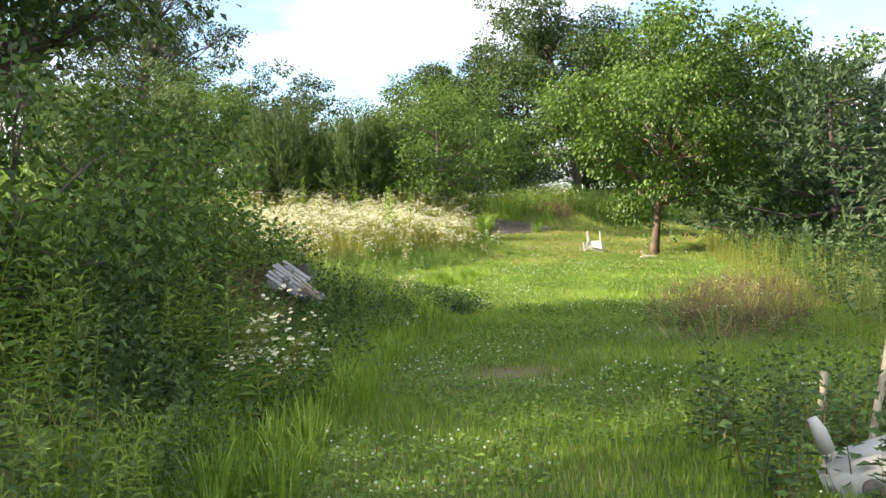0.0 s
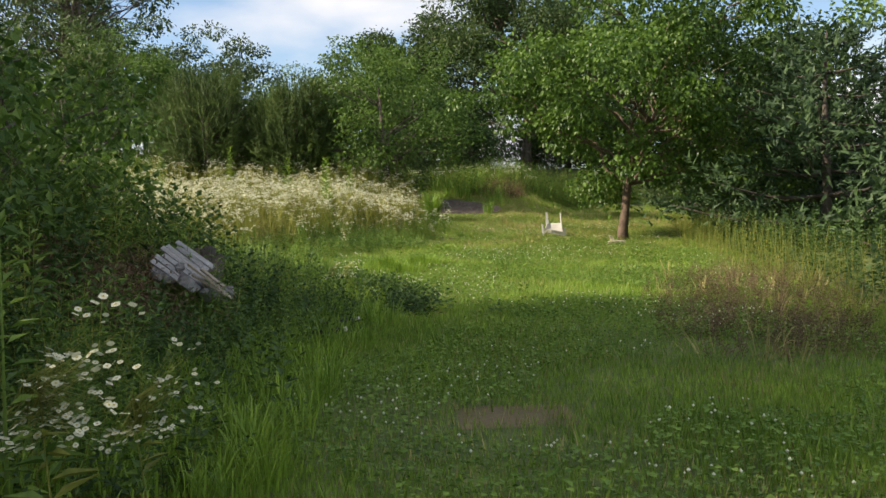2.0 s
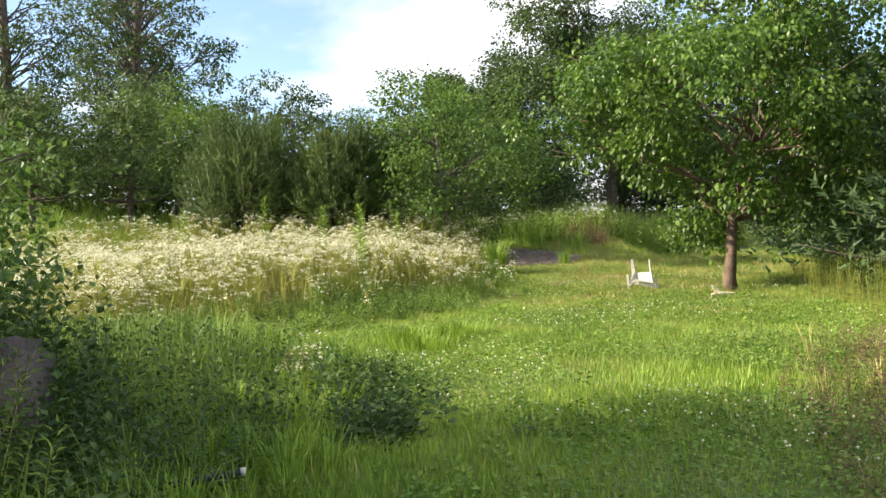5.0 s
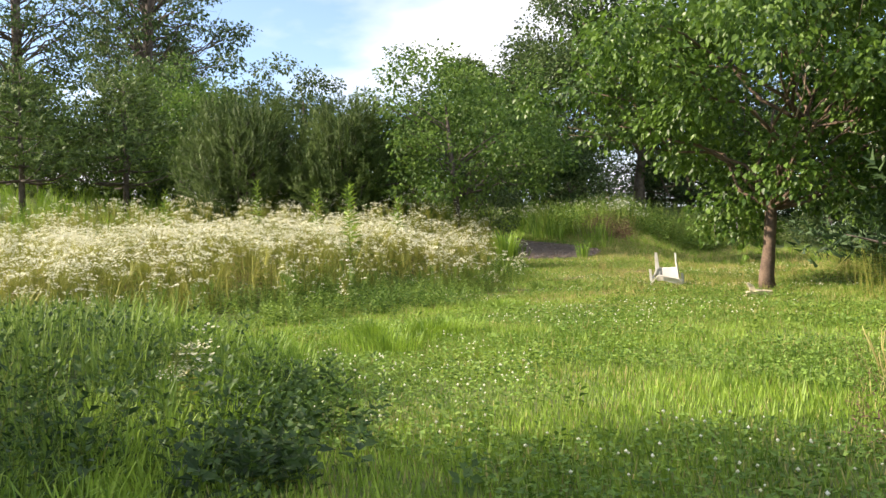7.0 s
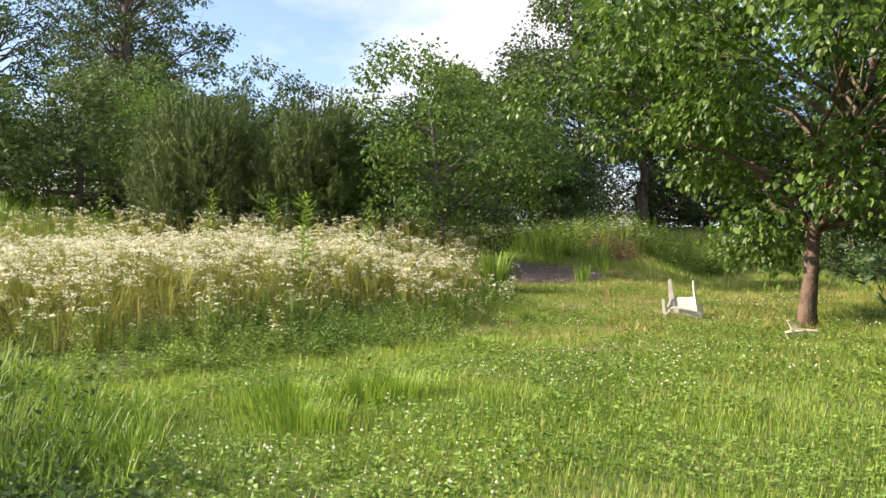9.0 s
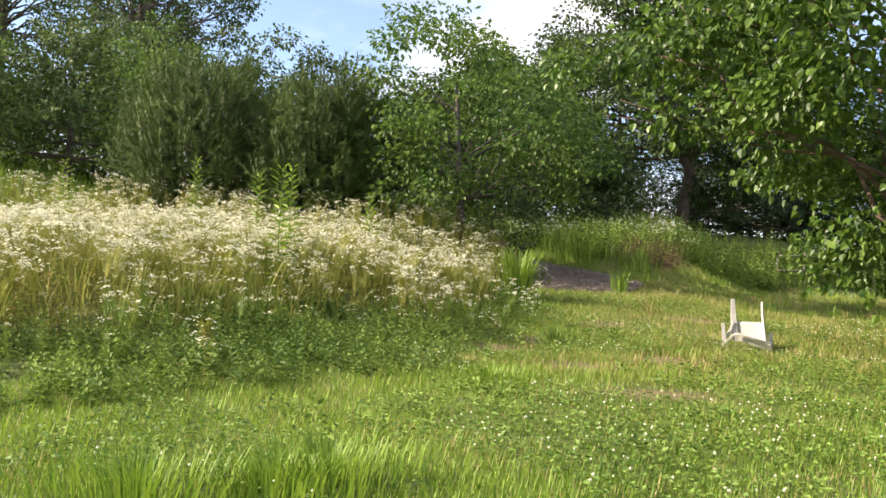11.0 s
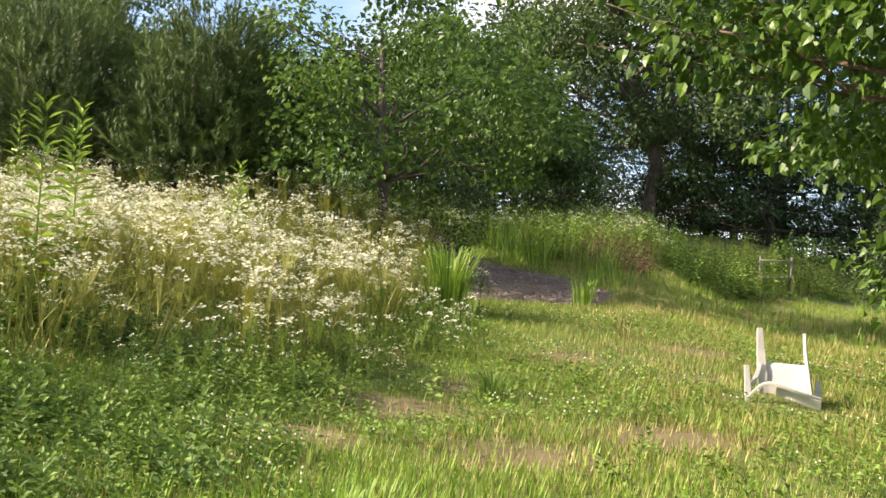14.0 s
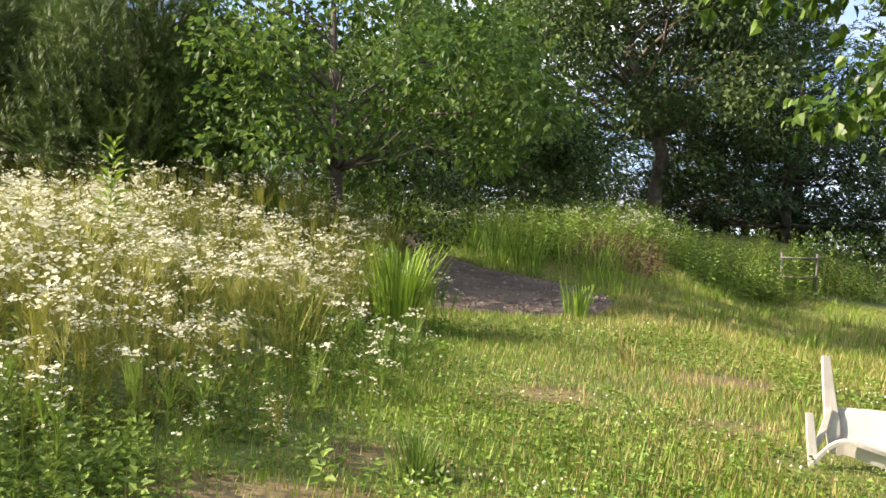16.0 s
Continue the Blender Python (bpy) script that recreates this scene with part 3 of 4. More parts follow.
# ---- far bank of weeds behind the gravel ----
xy = region(9000, 0.5, 12, 39, 54, lambda x, y: (y > 40.5 + 0.75 * (x - 3.0)) & (x > 3.2 - 0.25 * (y - 36)) & (y < 50 + x * 0.3))[:3000]
tone = lumps(xy[:, 0], xy[:, 1], 1.5, 4.0) + rng.normal(0, 0.12, len(xy))
for pick_, protos, mats, low_, high_, label in ((tone < 0.42, nettle, [WEED, WEED], 0.4, 1.2, "leafy green weeds on the far bank"), ((tone >= 0.42) & (tone < 0.64), nettle + stem, [WEED, WEED], 0.4, 1.1, "rank green weeds on the far bank"), (tone >= 0.64, stem, [STALK, WEED], 0.6, 1.4, "tall pale-stemmed weeds on the far bank")):
    sown("far_bank_weeds", protos, xy[pick_], rng.uniform(low_, high_, int(pick_.sum())), mats, label, "weeds", 0.2)
xy = np.stack((rng.normal(4.1, 0.5, 150), rng.normal(40.6, 0.5, 150)), 1)
sown("brown_weeds", wither, xy, rng.uniform(0.8, 1.9, len(xy)), [BROWNWEED, BROWNWEED], "withered brown weeds at the top of the ramp", "weeds", 0.3)
xy = np.concatenate((np.stack((rng.normal(1.2, 0.6, 60), rng.normal(43.6, 0.5, 60)), 1), np.stack((rng.normal(4.6, 0.9, 60), rng.normal(43.8, 0.6, 60)), 1)))
sown("far_daisies", daisies, xy, rng.uniform(0.5, 0.85, len(xy)), [WEED, PETAL, YOLK, WEED], "white daisies among the far bank's weeds", "wildflowers")
xy = region(3000, -26, 4, 36, 56, lambda x, y: (lumps(x, y, 0.6, 2.0) > 0.35) & ~in_gravel(x, y))[:1300]
sown("hill_grass", tallgrass, xy, rng.uniform(0.8, 1.5, len(xy)), [GRASS], "tall green grass on the hill behind the meadow", "grass")

# ---- trees ----


def leafy(seed, blobs, per, shape, leaf, flat=0.7, hang=0.4, hollow=0.55):
    """Leaves on clumps; blobs: rows of x, y, z, radius."""
    r = np.random.default_rng(seed)
    Ps, Ds = [], []
    for x, y, z, rad in blobs:
        m = int(per * rad * rad) + 8
        d = r.normal(size=(m, 3))
        d /= np.linalg.norm(d, axis=1, keepdims=True)
        rr = rad * (hollow + (1 - hollow) * r.random(m) ** 0.6) * (1 + 0.22 * r.normal(size=m))
        p = d * rr[:, None] * (1, 1, flat)
        Ps.append(p + (x, y, z))
        e = d + r.normal(0, 0.6, (m, 3))
        e[:, 2] -= hang
        Ds.append(e)
    P, D = np.concatenate(Ps), np.concatenate(Ds)
    return scatter(*shape, frames(D, r.normal(0, 0.7, len(P))), leaf * r.uniform(0.65, 1.2, len(P)), P)


def clumps(seed, n, centre, radii, rad, low=-0.6):
    """Clump centres spread through the outer part of an ellipsoid, uneven in outline."""
    r = np.random.default_rng(seed)
    out = []
    while len(out) < n:
        d = r.normal(size=3)
        d /= np.linalg.norm(d)
        if d[2] < low:
            continue
        k = r.uniform(0.4, 1.0) ** 0.6 * (1 + 0.16 * math.sin(3 * d[0] + 5 * d[2] + seed) + 0.13 * r.normal())
        out.append((*(np.array(centre) + d * np.array(radii) * k), rad * r.uniform(0.4, 1.3)))
    return out


def limbs(trunk, radii, blobs, every=1, thick=0.05, rough=0.06, forks=()):
    """Trunk with limbs to the clumps."""
    pieces = [(*tube(trunk, radii, 10, rough), 0)]
    T = np.asarray(trunk, float)
    for b in blobs[::every]:
        target = np.array(b[:3])
        rise = target[2] - 0.6 * np.linalg.norm(target[:2] - T[len(T) // 2, :2])
        rise = np.clip(rise + rng.normal(0, 0.04 * T[-1, 2]), 0.3 * T[-1, 2], 0.97 * T[-1, 2])
        start = np.array([np.interp(rise, T[:, 2], T[:, c]) for c in range(3)])
        L = np.linalg.norm(target - start)
        pts = bend(start, target, 0.06 * L, 6, 0.03 * L)
        pieces.append((*tube(pts, np.linspace(thick * min(1.4, 0.5 + L / 4), 0.012, 6), 5), 0))
        for _ in range(2):
            tip = target + rng.normal(0, b[3] * 0.7, 3)
            pieces.append((*tube(bend(pts[3], tip, 0.0, 4, 0.03), (thick * 0.35, thick * 0.25, thick * 0.16, 0.006), 4), 0))
    return join(pieces)


def tree(name, at, label, seed, trunk, radii, blobs, per, shape, leaf, leafmat, bark, every=1, thick=0.05, flat=0.7, hang=0.4, hollow=0.55, sink=0.1):
    z = float(land(at[0], at[1])) - sink
    ob = thing(name, (at[0], at[1], z), label, "tree")
    V, F, I = limbs(trunk, radii, blobs, every, thick)
    attach("trunk", np_mesh("trunk", V, F, [bark], None, True), ob)
    V, F = leafy(seed, blobs, per, shape, leaf, flat, hang, hollow)
    attach("crown", np_mesh("crown", V, F, [leafmat]), ob)
    return ob


# the broad tree on the lawn
bl = clumps(3, 120, (0.9, 0.2, 4.1), (4.5, 3.9, 2.75), 0.82, -0.95)
mulberry = tree("mulberry_tree", (5.75, 26.8), "broad green-leaved tree with a leaning brown trunk", 3, [(0, 0, 0), (-0.03, 0, 0.35), (0.05, 0, 0.9), (0.12, 0.05, 1.6), (0.3, 0.05, 2.3), (0.7, 0.1, 3.0), (1.1, 0.2, 3.9), (1.3, 0.2, 5.2)],
     (0.18, 0.125, 0.105, 0.10, 0.10, 0.075, 0.055, 0.03), bl, 640, BROAD, 0.118, MULBERRY, REDBARK, 3, 0.03, 0.6, 0.9, 0.35)
V, F, I = join([(*tube(bend(a, b, g, 6, 0.03), np.linspace(0.6 * w, 0.005, 6), 5), 0) for a, b, g, w in (
    ((0.55, -0.1, 2.7), (0.1, -2.6, 4.3), 0.15, 0.035), ((0.3, -1.5, 3.8), (-0.3, -2.7, 4.9), 0.1, 0.018), ((0.3, -1.7, 3.8), (0.6, -3.0, 4.7), 0.08, 0.016),
    ((0.2, -2.2, 4.1), (0.3, -3.1, 5.1), 0.05, 0.012), ((0.6, -0.2, 2.9), (1.4, -2.3, 4.1), 0.12, 0.03), ((1.0, -1.3, 3.6), (0.9, -2.7, 4.7), 0.1, 0.015), ((1.1, -1.6, 3.8), (1.9, -2.9, 4.3), 0.05, 0.014))])
attach("dead_branch", np_mesh("dead_branch", V, F, [PALEBARK], None, True), mulberry, "bare pale dead branches")
# young trees behind the meadow
bl = clumps(5, 70, (0.2, 0, 2.85), (3.2, 2.7, 2.2), 0.62, -0.8) + [(-1.9, 0.2, 5.0, 0.5), (-1.6, 0.2, 5.6, 0.4), (-2.1, 0.3, 4.3, 0.6), (-1.3, 0, 5.2, 0.5)]
tree("young_tree", (-0.6, 36.6), "young green tree with forked stem behind the meadow", 5, [(0, 0, 0), (0.05, 0, 0.8), (0.0, 0, 1.6), (-0.1, 0.1, 2.6), (-0.2, 0.1, 4.0)], (0.13, 0.10, 0.085, 0.07, 0.03), bl, 520, LEAF, 0.135, YOUNG, DARKBARK, 3, 0.028, 0.6)
bl = clumps(8, 70, (0, 0, 3.6), (2.8, 2.4, 2.6), 0.8, -0.7)
tree("young_tree", (0.5, 47.0), "rounded green tree behind the gravel ramp", 8, [(0, 0, 0), (0.05, 0, 1.0), (0.1, 0, 2.2), (0.1, 0.1, 4.2)], (0.16, 0.13, 0.11, 0.05), bl, 420, LEAF, 0.14, YOUNG, DARKBARK, 3, 0.03, 0.6)
# the tall dark oak and its neighbours
bl = clumps(13, 130, (-0.9, -1, 6.2), (6.0, 4.5, 6.6), 1.3, -0.9)
tree("oak_tree", (7.2, 56), "tall dark oak with a dense crown", 11, [(0, 0, 0), (0.1, 0, 1.4), (0.3, 0, 2.8), (-0.4, 0, 4.6), (-1.2, 0, 7.5), (-1.6, 0, 11.5)], (0.34, 0.26, 0.23, 0.19, 0.14, 0.07), bl, 250, LEAF, 0.20, OAKLEAF, BARK, 3, 0.07, 0.55)
bl = clumps(12, 80, (0.4, 0, 4.7), (3.8, 3.4, 2.9), 1.0, -0.95)
tree("oak_tree", (-1.2, 56), "grey-green round-topped tree behind the young trees", 12, [(0, 0, 0), (0, 0, 2), (0.1, 0, 4), (0.2, 0, 6)], (0.28, 0.22, 0.18, 0.08), bl, 230, LEAF, 0.20, OAKLEAF, DARKBARK, 3, 0.05, 0.6)
# thin-crowned tall trees on the hill
bl = clumps(14, 120, (0.5, 0, 11.5), (5.2, 4.5, 9.0), 0.95, -0.95)
tall_tree = tree("tall_tree", (-19.5, 60), "tall thin-crowned tree with bare dark limbs", 14, [(0, 0, 0), (0.1, 0, 4), (-0.1, 0, 8), (0.2, 0, 12), (0.4, 0, 17), (0.2, 0, 20)], (0.42, 0.35, 0.30, 0.24, 0.15, 0.06), bl, 130, LEAF, 0.23, OAKLEAF, DARKBARK, 1, 0.05, 0.5)
for x, y, k, turn in ((-28.5, 62, 0.95, 130), (-24.5, 72, 1.05, 250)):
    o = copy_thing(tall_tree, pose(x, y, float(land(x, y)) - 0.1, 0, 0, turn))
# trees that close the hill's skyline
bl = clumps(16, 75, (0, 0, 3.5), (2.1, 2.1, 3.2), 0.75, -0.95)
spire = tree("hill_tree", (-9.2, 54), "dark pointed tree on the hill", 16, [(0, 0, 0), (0, 0, 2), (0.1, 0, 4), (0, 0, 5.6)], (0.2, 0.16, 0.1, 0.03), bl, 340, LEAF, 0.18, OAKLEAF, DARKBARK, 3, 0.04, 0.6)
for x, y, turn in ((-12.6, 56, 90), (-16.5, 54, 300)):
    copy_thing(spire, pose(x, y, float(land(x, y)) - 0.1, 0, 0, turn))
bl = clumps(17, 75, (0, 0, 3.2), (3.0, 2.7, 2.9), 0.85, -0.9)
broad = tree("hill_tree", (-13.0, 47.5), "light green spreading tree on the hill", 17, [(0, 0, 0), (0, 0, 1.5), (0.1, 0, 3.5), (0, 0, 5)], (0.18, 0.15, 0.1, 0.04), bl, 380, LEAF, 0.155, YOUNG, DARKBARK, 3, 0.035, 0.6)
for x, y, turn in ((-18.5, 46, 140), (-5.0, 46.5, 220)):
    o = copy_thing(broad, pose(x, y, float(land(x, y)) - 0.3, 0, 0, turn))
    o.scale = (0.75, 0.75, 0.75)
# trees beside the start of the walk, and unseen ones that only shade the lawn
bl = clumps(21, 85, (0.6, 0, 5.2), (3.6, 3.4, 3.6), 0.85, -0.75)
near_tree = tree("bank_tree", (-7.4, 9.5), "shady dark-leaved tree on the bank", 21, [(0, 0, 0), (0.1, 0, 1.5), (0.2, 0, 3), (0.4, 0, 5), (0.5, 0, 7)], (0.24, 0.2, 0.17, 0.12, 0.05), bl, 260, LEAF, 0.13, OAKLEAF, DARKBARK, 2, 0.05, 0.6)
# all but (-6.4, 11.0) stand out of view, added to cast shade on lawn and tank
for x, y, turn in ((-10.5, 3.0, 70), (-10.8, 9.6, 20), (-15.0, 10.5, 200), (-6.4, 11.0, 310), (-8.6, -0.6, 160), (-8.0, -9.0, 260)):
    copy_thing(near_tree, pose(x, y, float(land(x, y)) - 0.1, 0, 0, turn))
bl = clumps(24, 30, (0, 0, 1.35), (1.3, 1.5, 1.1), 0.5, -0.9)
shrub = tree("bank_shrub", (-3.9, 10.6), "leafy dark green shrub on the bank", 24, [(0, 0, 0), (0, 0, 0.5), (0.1, 0, 1.2), (0.1, 0, 1.8)], (0.05, 0.04, 0.03, 0.015), bl, 330, LEAF, 0.11, YOUNG, DARKBARK, 2, 0.02)
for x, y, turn, dz in ((-4.4, 13.2, 60, 0.1), (-4.7, 15.8, 140, 0.1), (-3.4, 7.4, 200, -0.3)):
    copy_thing(shrub, pose(x, y, float(land(x, y)) + dz, 0, 0, turn))

# pines


def shoot(seed, length=0.42, k=34, needle=0.13, width=0.013, forward=0.9):
    """A pine shoot: needles round a short axis along y."""
    r = np.random.default_rng(seed)
    V, F = [], []
    for i in range(k):
        h, a = length * r.random() ** 0.8, r.uniform(0, 6.28)
        out = np.array((math.cos(a), forward, math.sin(a)))
        out /= np.linalg.norm(out)
        b = np.array((0, h, 0))
        side = np.cross(out, (0, 1, 0)) * width
        V += [b - side, b + side, b + out * needle * r.uniform(0.7, 1.2)]
        F.append((3 * i, 3 * i + 1, 3 * i + 2))
    return np.array(V), np.array(F)


def needles(seed, P, D, scale, k_=22, width=0.014, long=0.42, needle=0.13, forward=0.9):
    out = []
    for k in range(4):
        s = np.arange(len(P)) % 4 == k
        out.append((*scatter(*shoot(seed + k, long, k_, needle, width, forward), frames(D[s], rng.uniform(0, 6, int(s.sum()))), scale[s], P[s]), 0))
    return join(out)


def bushy_pine(name, at, label, seed, wide, tall, boughs=190, shoots=13):
    """A full, rounded young pine with upright candles."""
    r = np.random.default_rng(seed)
    ob = thing(name, (*at, float(land(*at)) - 0.1), label, "pine")
    pieces = [(*tube([(0, 0, 0), (0, 0, tall * 0.4), (0, 0, tall * 0.85)], (0.10, 0.07, 0.02), 8, 0.05), 0)]
    Ps, Ds, Ss = [], [], []
    for i in range(boughs):
        h, a = (i + 0.5) / boughs, 2.4 * i + r.normal(0, 0.25)
        h = 0.06 + 0.94 * h
        girth = math.sqrt(max(0.02, 1 - ((h - 0.36) / 0.66) ** 2)) if h > 0.36 else 0.72 + 0.28 * h / 0.36
        reach = wide * girth * r.uniform(0.74, 1.12) * (1 + 0.10 * math.sin(3 * a + seed))
        tip = np.array((math.cos(a) * reach, math.sin(a) * reach, tall * h * 0.93 + r.normal(0, 0.1)))
        start = np.array((0, 0, max(0.15, tip[2] - 0.75 * reach)))
        pts = bend(start, tip, -0.12 * reach, 6, 0.03)
        if i % 4 == 0:
            pieces.append((*tube(pts, np.linspace(0.028, 0.008, 6), 4), 0))
        m = shoots
        t = r.uniform(0.12, 1.0, m) ** 0.7
        p = np.stack([np.interp(t, np.linspace(0, 1, 6), pts[:, c]) for c in range(3)], 1) + r.normal(0, 0.13, (m, 3))
        d = np.stack((np.full(m, math.cos(a) * 0.75), np.full(m, math.sin(a) * 0.75), np.full(m, 0.65)), 1) + r.normal(0, 0.38, (m, 3))
        Ps += [p, tip[None], tip[None] + r.normal(0, 0.1, (1, 3))]
        Ds += [d, np.array([(math.cos(a) * 0.22, math.sin(a) * 0.22, 1.0)]), np.array([(math.cos(a) * 0.4, math.sin(a) * 0.4, 1.0)])]
        Ss += [r.uniform(0.75, 1.1, m), r.uniform(1.15, 1.6, 1), r.uniform(0.9, 1.2, 1)]
    m = 420
    d = r.normal(size=(m, 3))
    d /= np.linalg.norm(d, axis=1, keepdims=True)
    k = r.uniform(0.35, 0.72, m)[:, None]
    Ps.append(np.array((0, 0, 0.44 * tall)) + d * k * (wide, wide, 0.52 * tall))
    Ds.append(d + (0, 0, 0.4))
    Ss.append(r.uniform(1.0, 1.5, m))
    P, D, scale = np.concatenate(Ps), np.concatenate(Ds), np.concatenate(Ss)
    V, F, I = needles(seed, P, D, scale, 84, 0.0085, 0.50, 0.12, 1.15)
    attach("crown", np_mesh("crown", V, F, [NEEDLE]), ob)
    V, F, I = join(pieces)
    attach("trunk", np_mesh("trunk", V, F, [DARKBARK], None, True), ob)
    return ob


bushy_pine("pine_bush", (-7.2, 37.8), "full rounded young pine with upright candles", 31, 2.2, 4.1)
bushy_pine("pine_bush", (-3.85, 36.9), "rounded young pine behind the white meadow", 32, 1.7, 3.6, 150)


def tall_pine(name, at, label, seed, tall, wide, bare, mat, tiers=9, sink=0.1):
    """A pine with boughs in tiers above a bare stem."""
    r = np.random.default_rng(seed)
    ob = thing(name, (*at, float(land(*at)) - sink), label, "pine")
    pieces = [(*tube([(0, 0, 0), (0.03, 0, tall * 0.4), (0, 0.04, tall * 0.75), (0, 0, tall)], (0.05 + 0.016 * tall, 0.04 + 0.011 * tall, 0.03 + 0.005 * tall, 0.02), 8, 0.04), 0)]
    Ps, Ds = [], []
    for i in range(tiers):
        h = bare + (1 - bare) * (i + 0.3) / tiers
        reach = wide * (1.05 - 0.85 * ((h - bare) / (1 - bare)) ** 1.3) * r.uniform(0.85, 1.15)
        for j in range(6):
            a = j * 1.047 + r.uniform(0, 1)
            L = reach * r.uniform(0.7, 1.15)
            tip = np.array((math.cos(a) * L, math.sin(a) * L, tall * h + 0.12 * L + r.normal(0, 0.1)))
            pts = bend((0, 0, tall * h), tip, -0.07 * L, 5, 0.03)
            pieces.append((*tube(pts, np.linspace(0.012 + 0.015 * L, 0.008, 5), 4), 0))
            m = int(10 + 11 * L)
            t = r.uniform(0.25, 1.05, m)
            p = np.array((0, 0, tall * h)) + (tip - (0, 0, tall * h)) * t[:, None] + r.normal(0, 1, (m, 3)) * np.array((0.18, 0.18, 0.09)) * (0.5 + 0.5 * L)
            Ps.append(p)
            Ds.append(np.stack((np.full(m, math.cos(a)), np.full(m, math.sin(a)), np.full(m, 0.55)), 1) + r.normal(0, 0.5, (m, 3)))
    P, D = np.concatenate(Ps), np.concatenate(Ds)
    V, F, I = join(pieces)
    attach("trunk", np_mesh("trunk", V, F, [DARKBARK], None, True), ob)
    V, F, I = needles(seed, P, D, r.uniform(1.0, 1.7, len(P)), 9, 0.03)
    attach("crown", np_mesh("crown", V, F, [mat]), ob)
    return ob


hill_pine = tall_pine("hill_pine", (-12.6, 41), "pine with a thin bare stem beside the meadow", 41, 5.2, 2.1, 0.25, NEEDLE, 8)
copy_thing(hill_pine, pose(-15.6, 39.5, float(land(-15.6, 39.5)) - 0.1, 0, 0, 100))
slope_pine = tall_pine("slope_pine", (11.2, 30.0), "dark spreading pine on the falling slope", 44, 5.2, 2.9, 0.04, DARKNEEDLE, 9, 0.3)
for x, y, turn in ((9.6, 23.5, 50), (13.5, 34.0, 120), (13.0, 26.5, 200), (17.5, 38.0, 280), (11.0, 19.0, 330), (14.5, 40.0, 30)):
    copy_thing(slope_pine, pose(x, y, float(land(x, y)) - 0.3, 0, 0, turn))
wood_pine = tall_pine("woodland_pine", (10.5, 60), "dark pine with a bare trunk at the wood's edge", 47, 10.5, 3.3, 0.05, DARKNEEDLE, 13)
for x, y, turn in ((12.2, 57, 40), (14.2, 62, 90), (16.4, 58, 130), (18.6, 63, 170), (21, 57, 220), (9.2, 66, 260), (13.6, 68, 300), (24, 62, 340), (17.2, 52, 20), (20.5, 48, 70), (5.2, 66, 120), (2.2, 64, 190)):
    copy_thing(wood_pine, pose(x, y, float(land(x, y)) - 0.1, 0, 0, turn))
bl = clumps(51, 22, (0, 0, 0.9), (1.0, 0.9, 0.8), 0.4, -0.9)
edge_bush = tree("edge_bush", (11.4, 36.5), "rounded light green bush at the lawn's end", 51, [(0, 0, 0), (0, 0, 0.4), (0, 0, 0.9), (0, 0, 1.3)], (0.05, 0.04, 0.03, 0.01), bl, 330, LEAF, 0.11, MULBERRY, DARKBARK, 2, 0.02)
for x, y, turn in ((10.8, 48.5, 80), (12.8, 43.0, 10)):
    copy_thing(edge_bush, pose(x, y, float(land(x, y)), 0, 0, turn))

# dark understorey that closes the view below the crowns
bl = clumps(53, 40, (0, 0, 1.5), (1.9, 1.7, 1.6), 0.65, -0.95)
under = tree("understorey_shrub", (3.4, 48.5), "dense green shrub under the tall trees", 53, [(0, 0, 0), (0, 0, 0.6), (0, 0, 1.4), (0, 0, 2.2)], (0.06, 0.05, 0.03, 0.01), bl, 400, LEAF, 0.13, OAKLEAF, DARKBARK, 3, 0.02, 0.6)
for x, y, k, turn in ((0.2, 46.5, 1.0, 70), (-2.6, 43.5, 1.0, 150), (-5.8, 42.0, 0.9, 220), (-1.5, 49.5, 1.4, 290), (2.6, 53.0, 1.4, 100), (-6.0, 48.5, 1.0, 180), (9.6, 63.0, 0.8, 250), (13.0, 60.5, 0.7, 320), (16.0, 56.5, 0.8, 60), 
                      (19.0, 54.0, 1.1, 130), (-10.5, 50.5, 1.5, 200), (-16.0, 50.0, 1.5, 270), (-21.0, 49.0, 1.6, 340), (22.5, 52.0, 1.3, 40), (14.5, 50.0, 0.9, 110), (-26.0, 52.0, 1.8, 10), (-0.2, 40.2, 0.75, 330)):
    o = copy_thing(under, pose(x, y, float(land(x, y)) - 0.1, 0, 0, turn))
    o.scale = (k, k, k)

# ---- single plants ----


def plant(name, proto, at, label, category, mats, scale=1.0, turn=0, group=""):
    V, F, I = proto
    ob = new(name, np_mesh(name, V * scale, F, mats, I))
    ob.matrix_basis = pose(at[0], at[1], float(land(at[0], at[1])) - 0.01, 0, 0, turn)
    return tagged(ob, label, category, group)


plant("grass_clump", tussock(101, 1.05, 260, 0.26), (0.92, 32.6), "tall bright green grass clump beside the meadow", "grass clump", [GRASS])
plant("grass_clump", tussock(102, 0.30, 150, 0.16), (1.58, 28.0), "low leafy green tuft on bare soil", "grass clump", [WEED])
plant("grass_clump", tussock(103, 0.5, 120, 0.2), (2.95, 34.4), "green grass tuft at the foot of the gravel", "grass clump", [GRASS])
for x, y, k in ((-0.35, 19.6, 0.45), (0.35, 20.3, 0.4), (-0.1, 18.9, 0.4), (0.15, 20.0, 0.4), (0.9, 24.3, 0.3)):
    plant("grass_clump", tussock(int(104 + 10 * y), 0.6 * k, 420, 0.5), (x, y), "low spreading mound of lawn grass", "grass clump", [GRASS], group="grass mounds in the lawn")
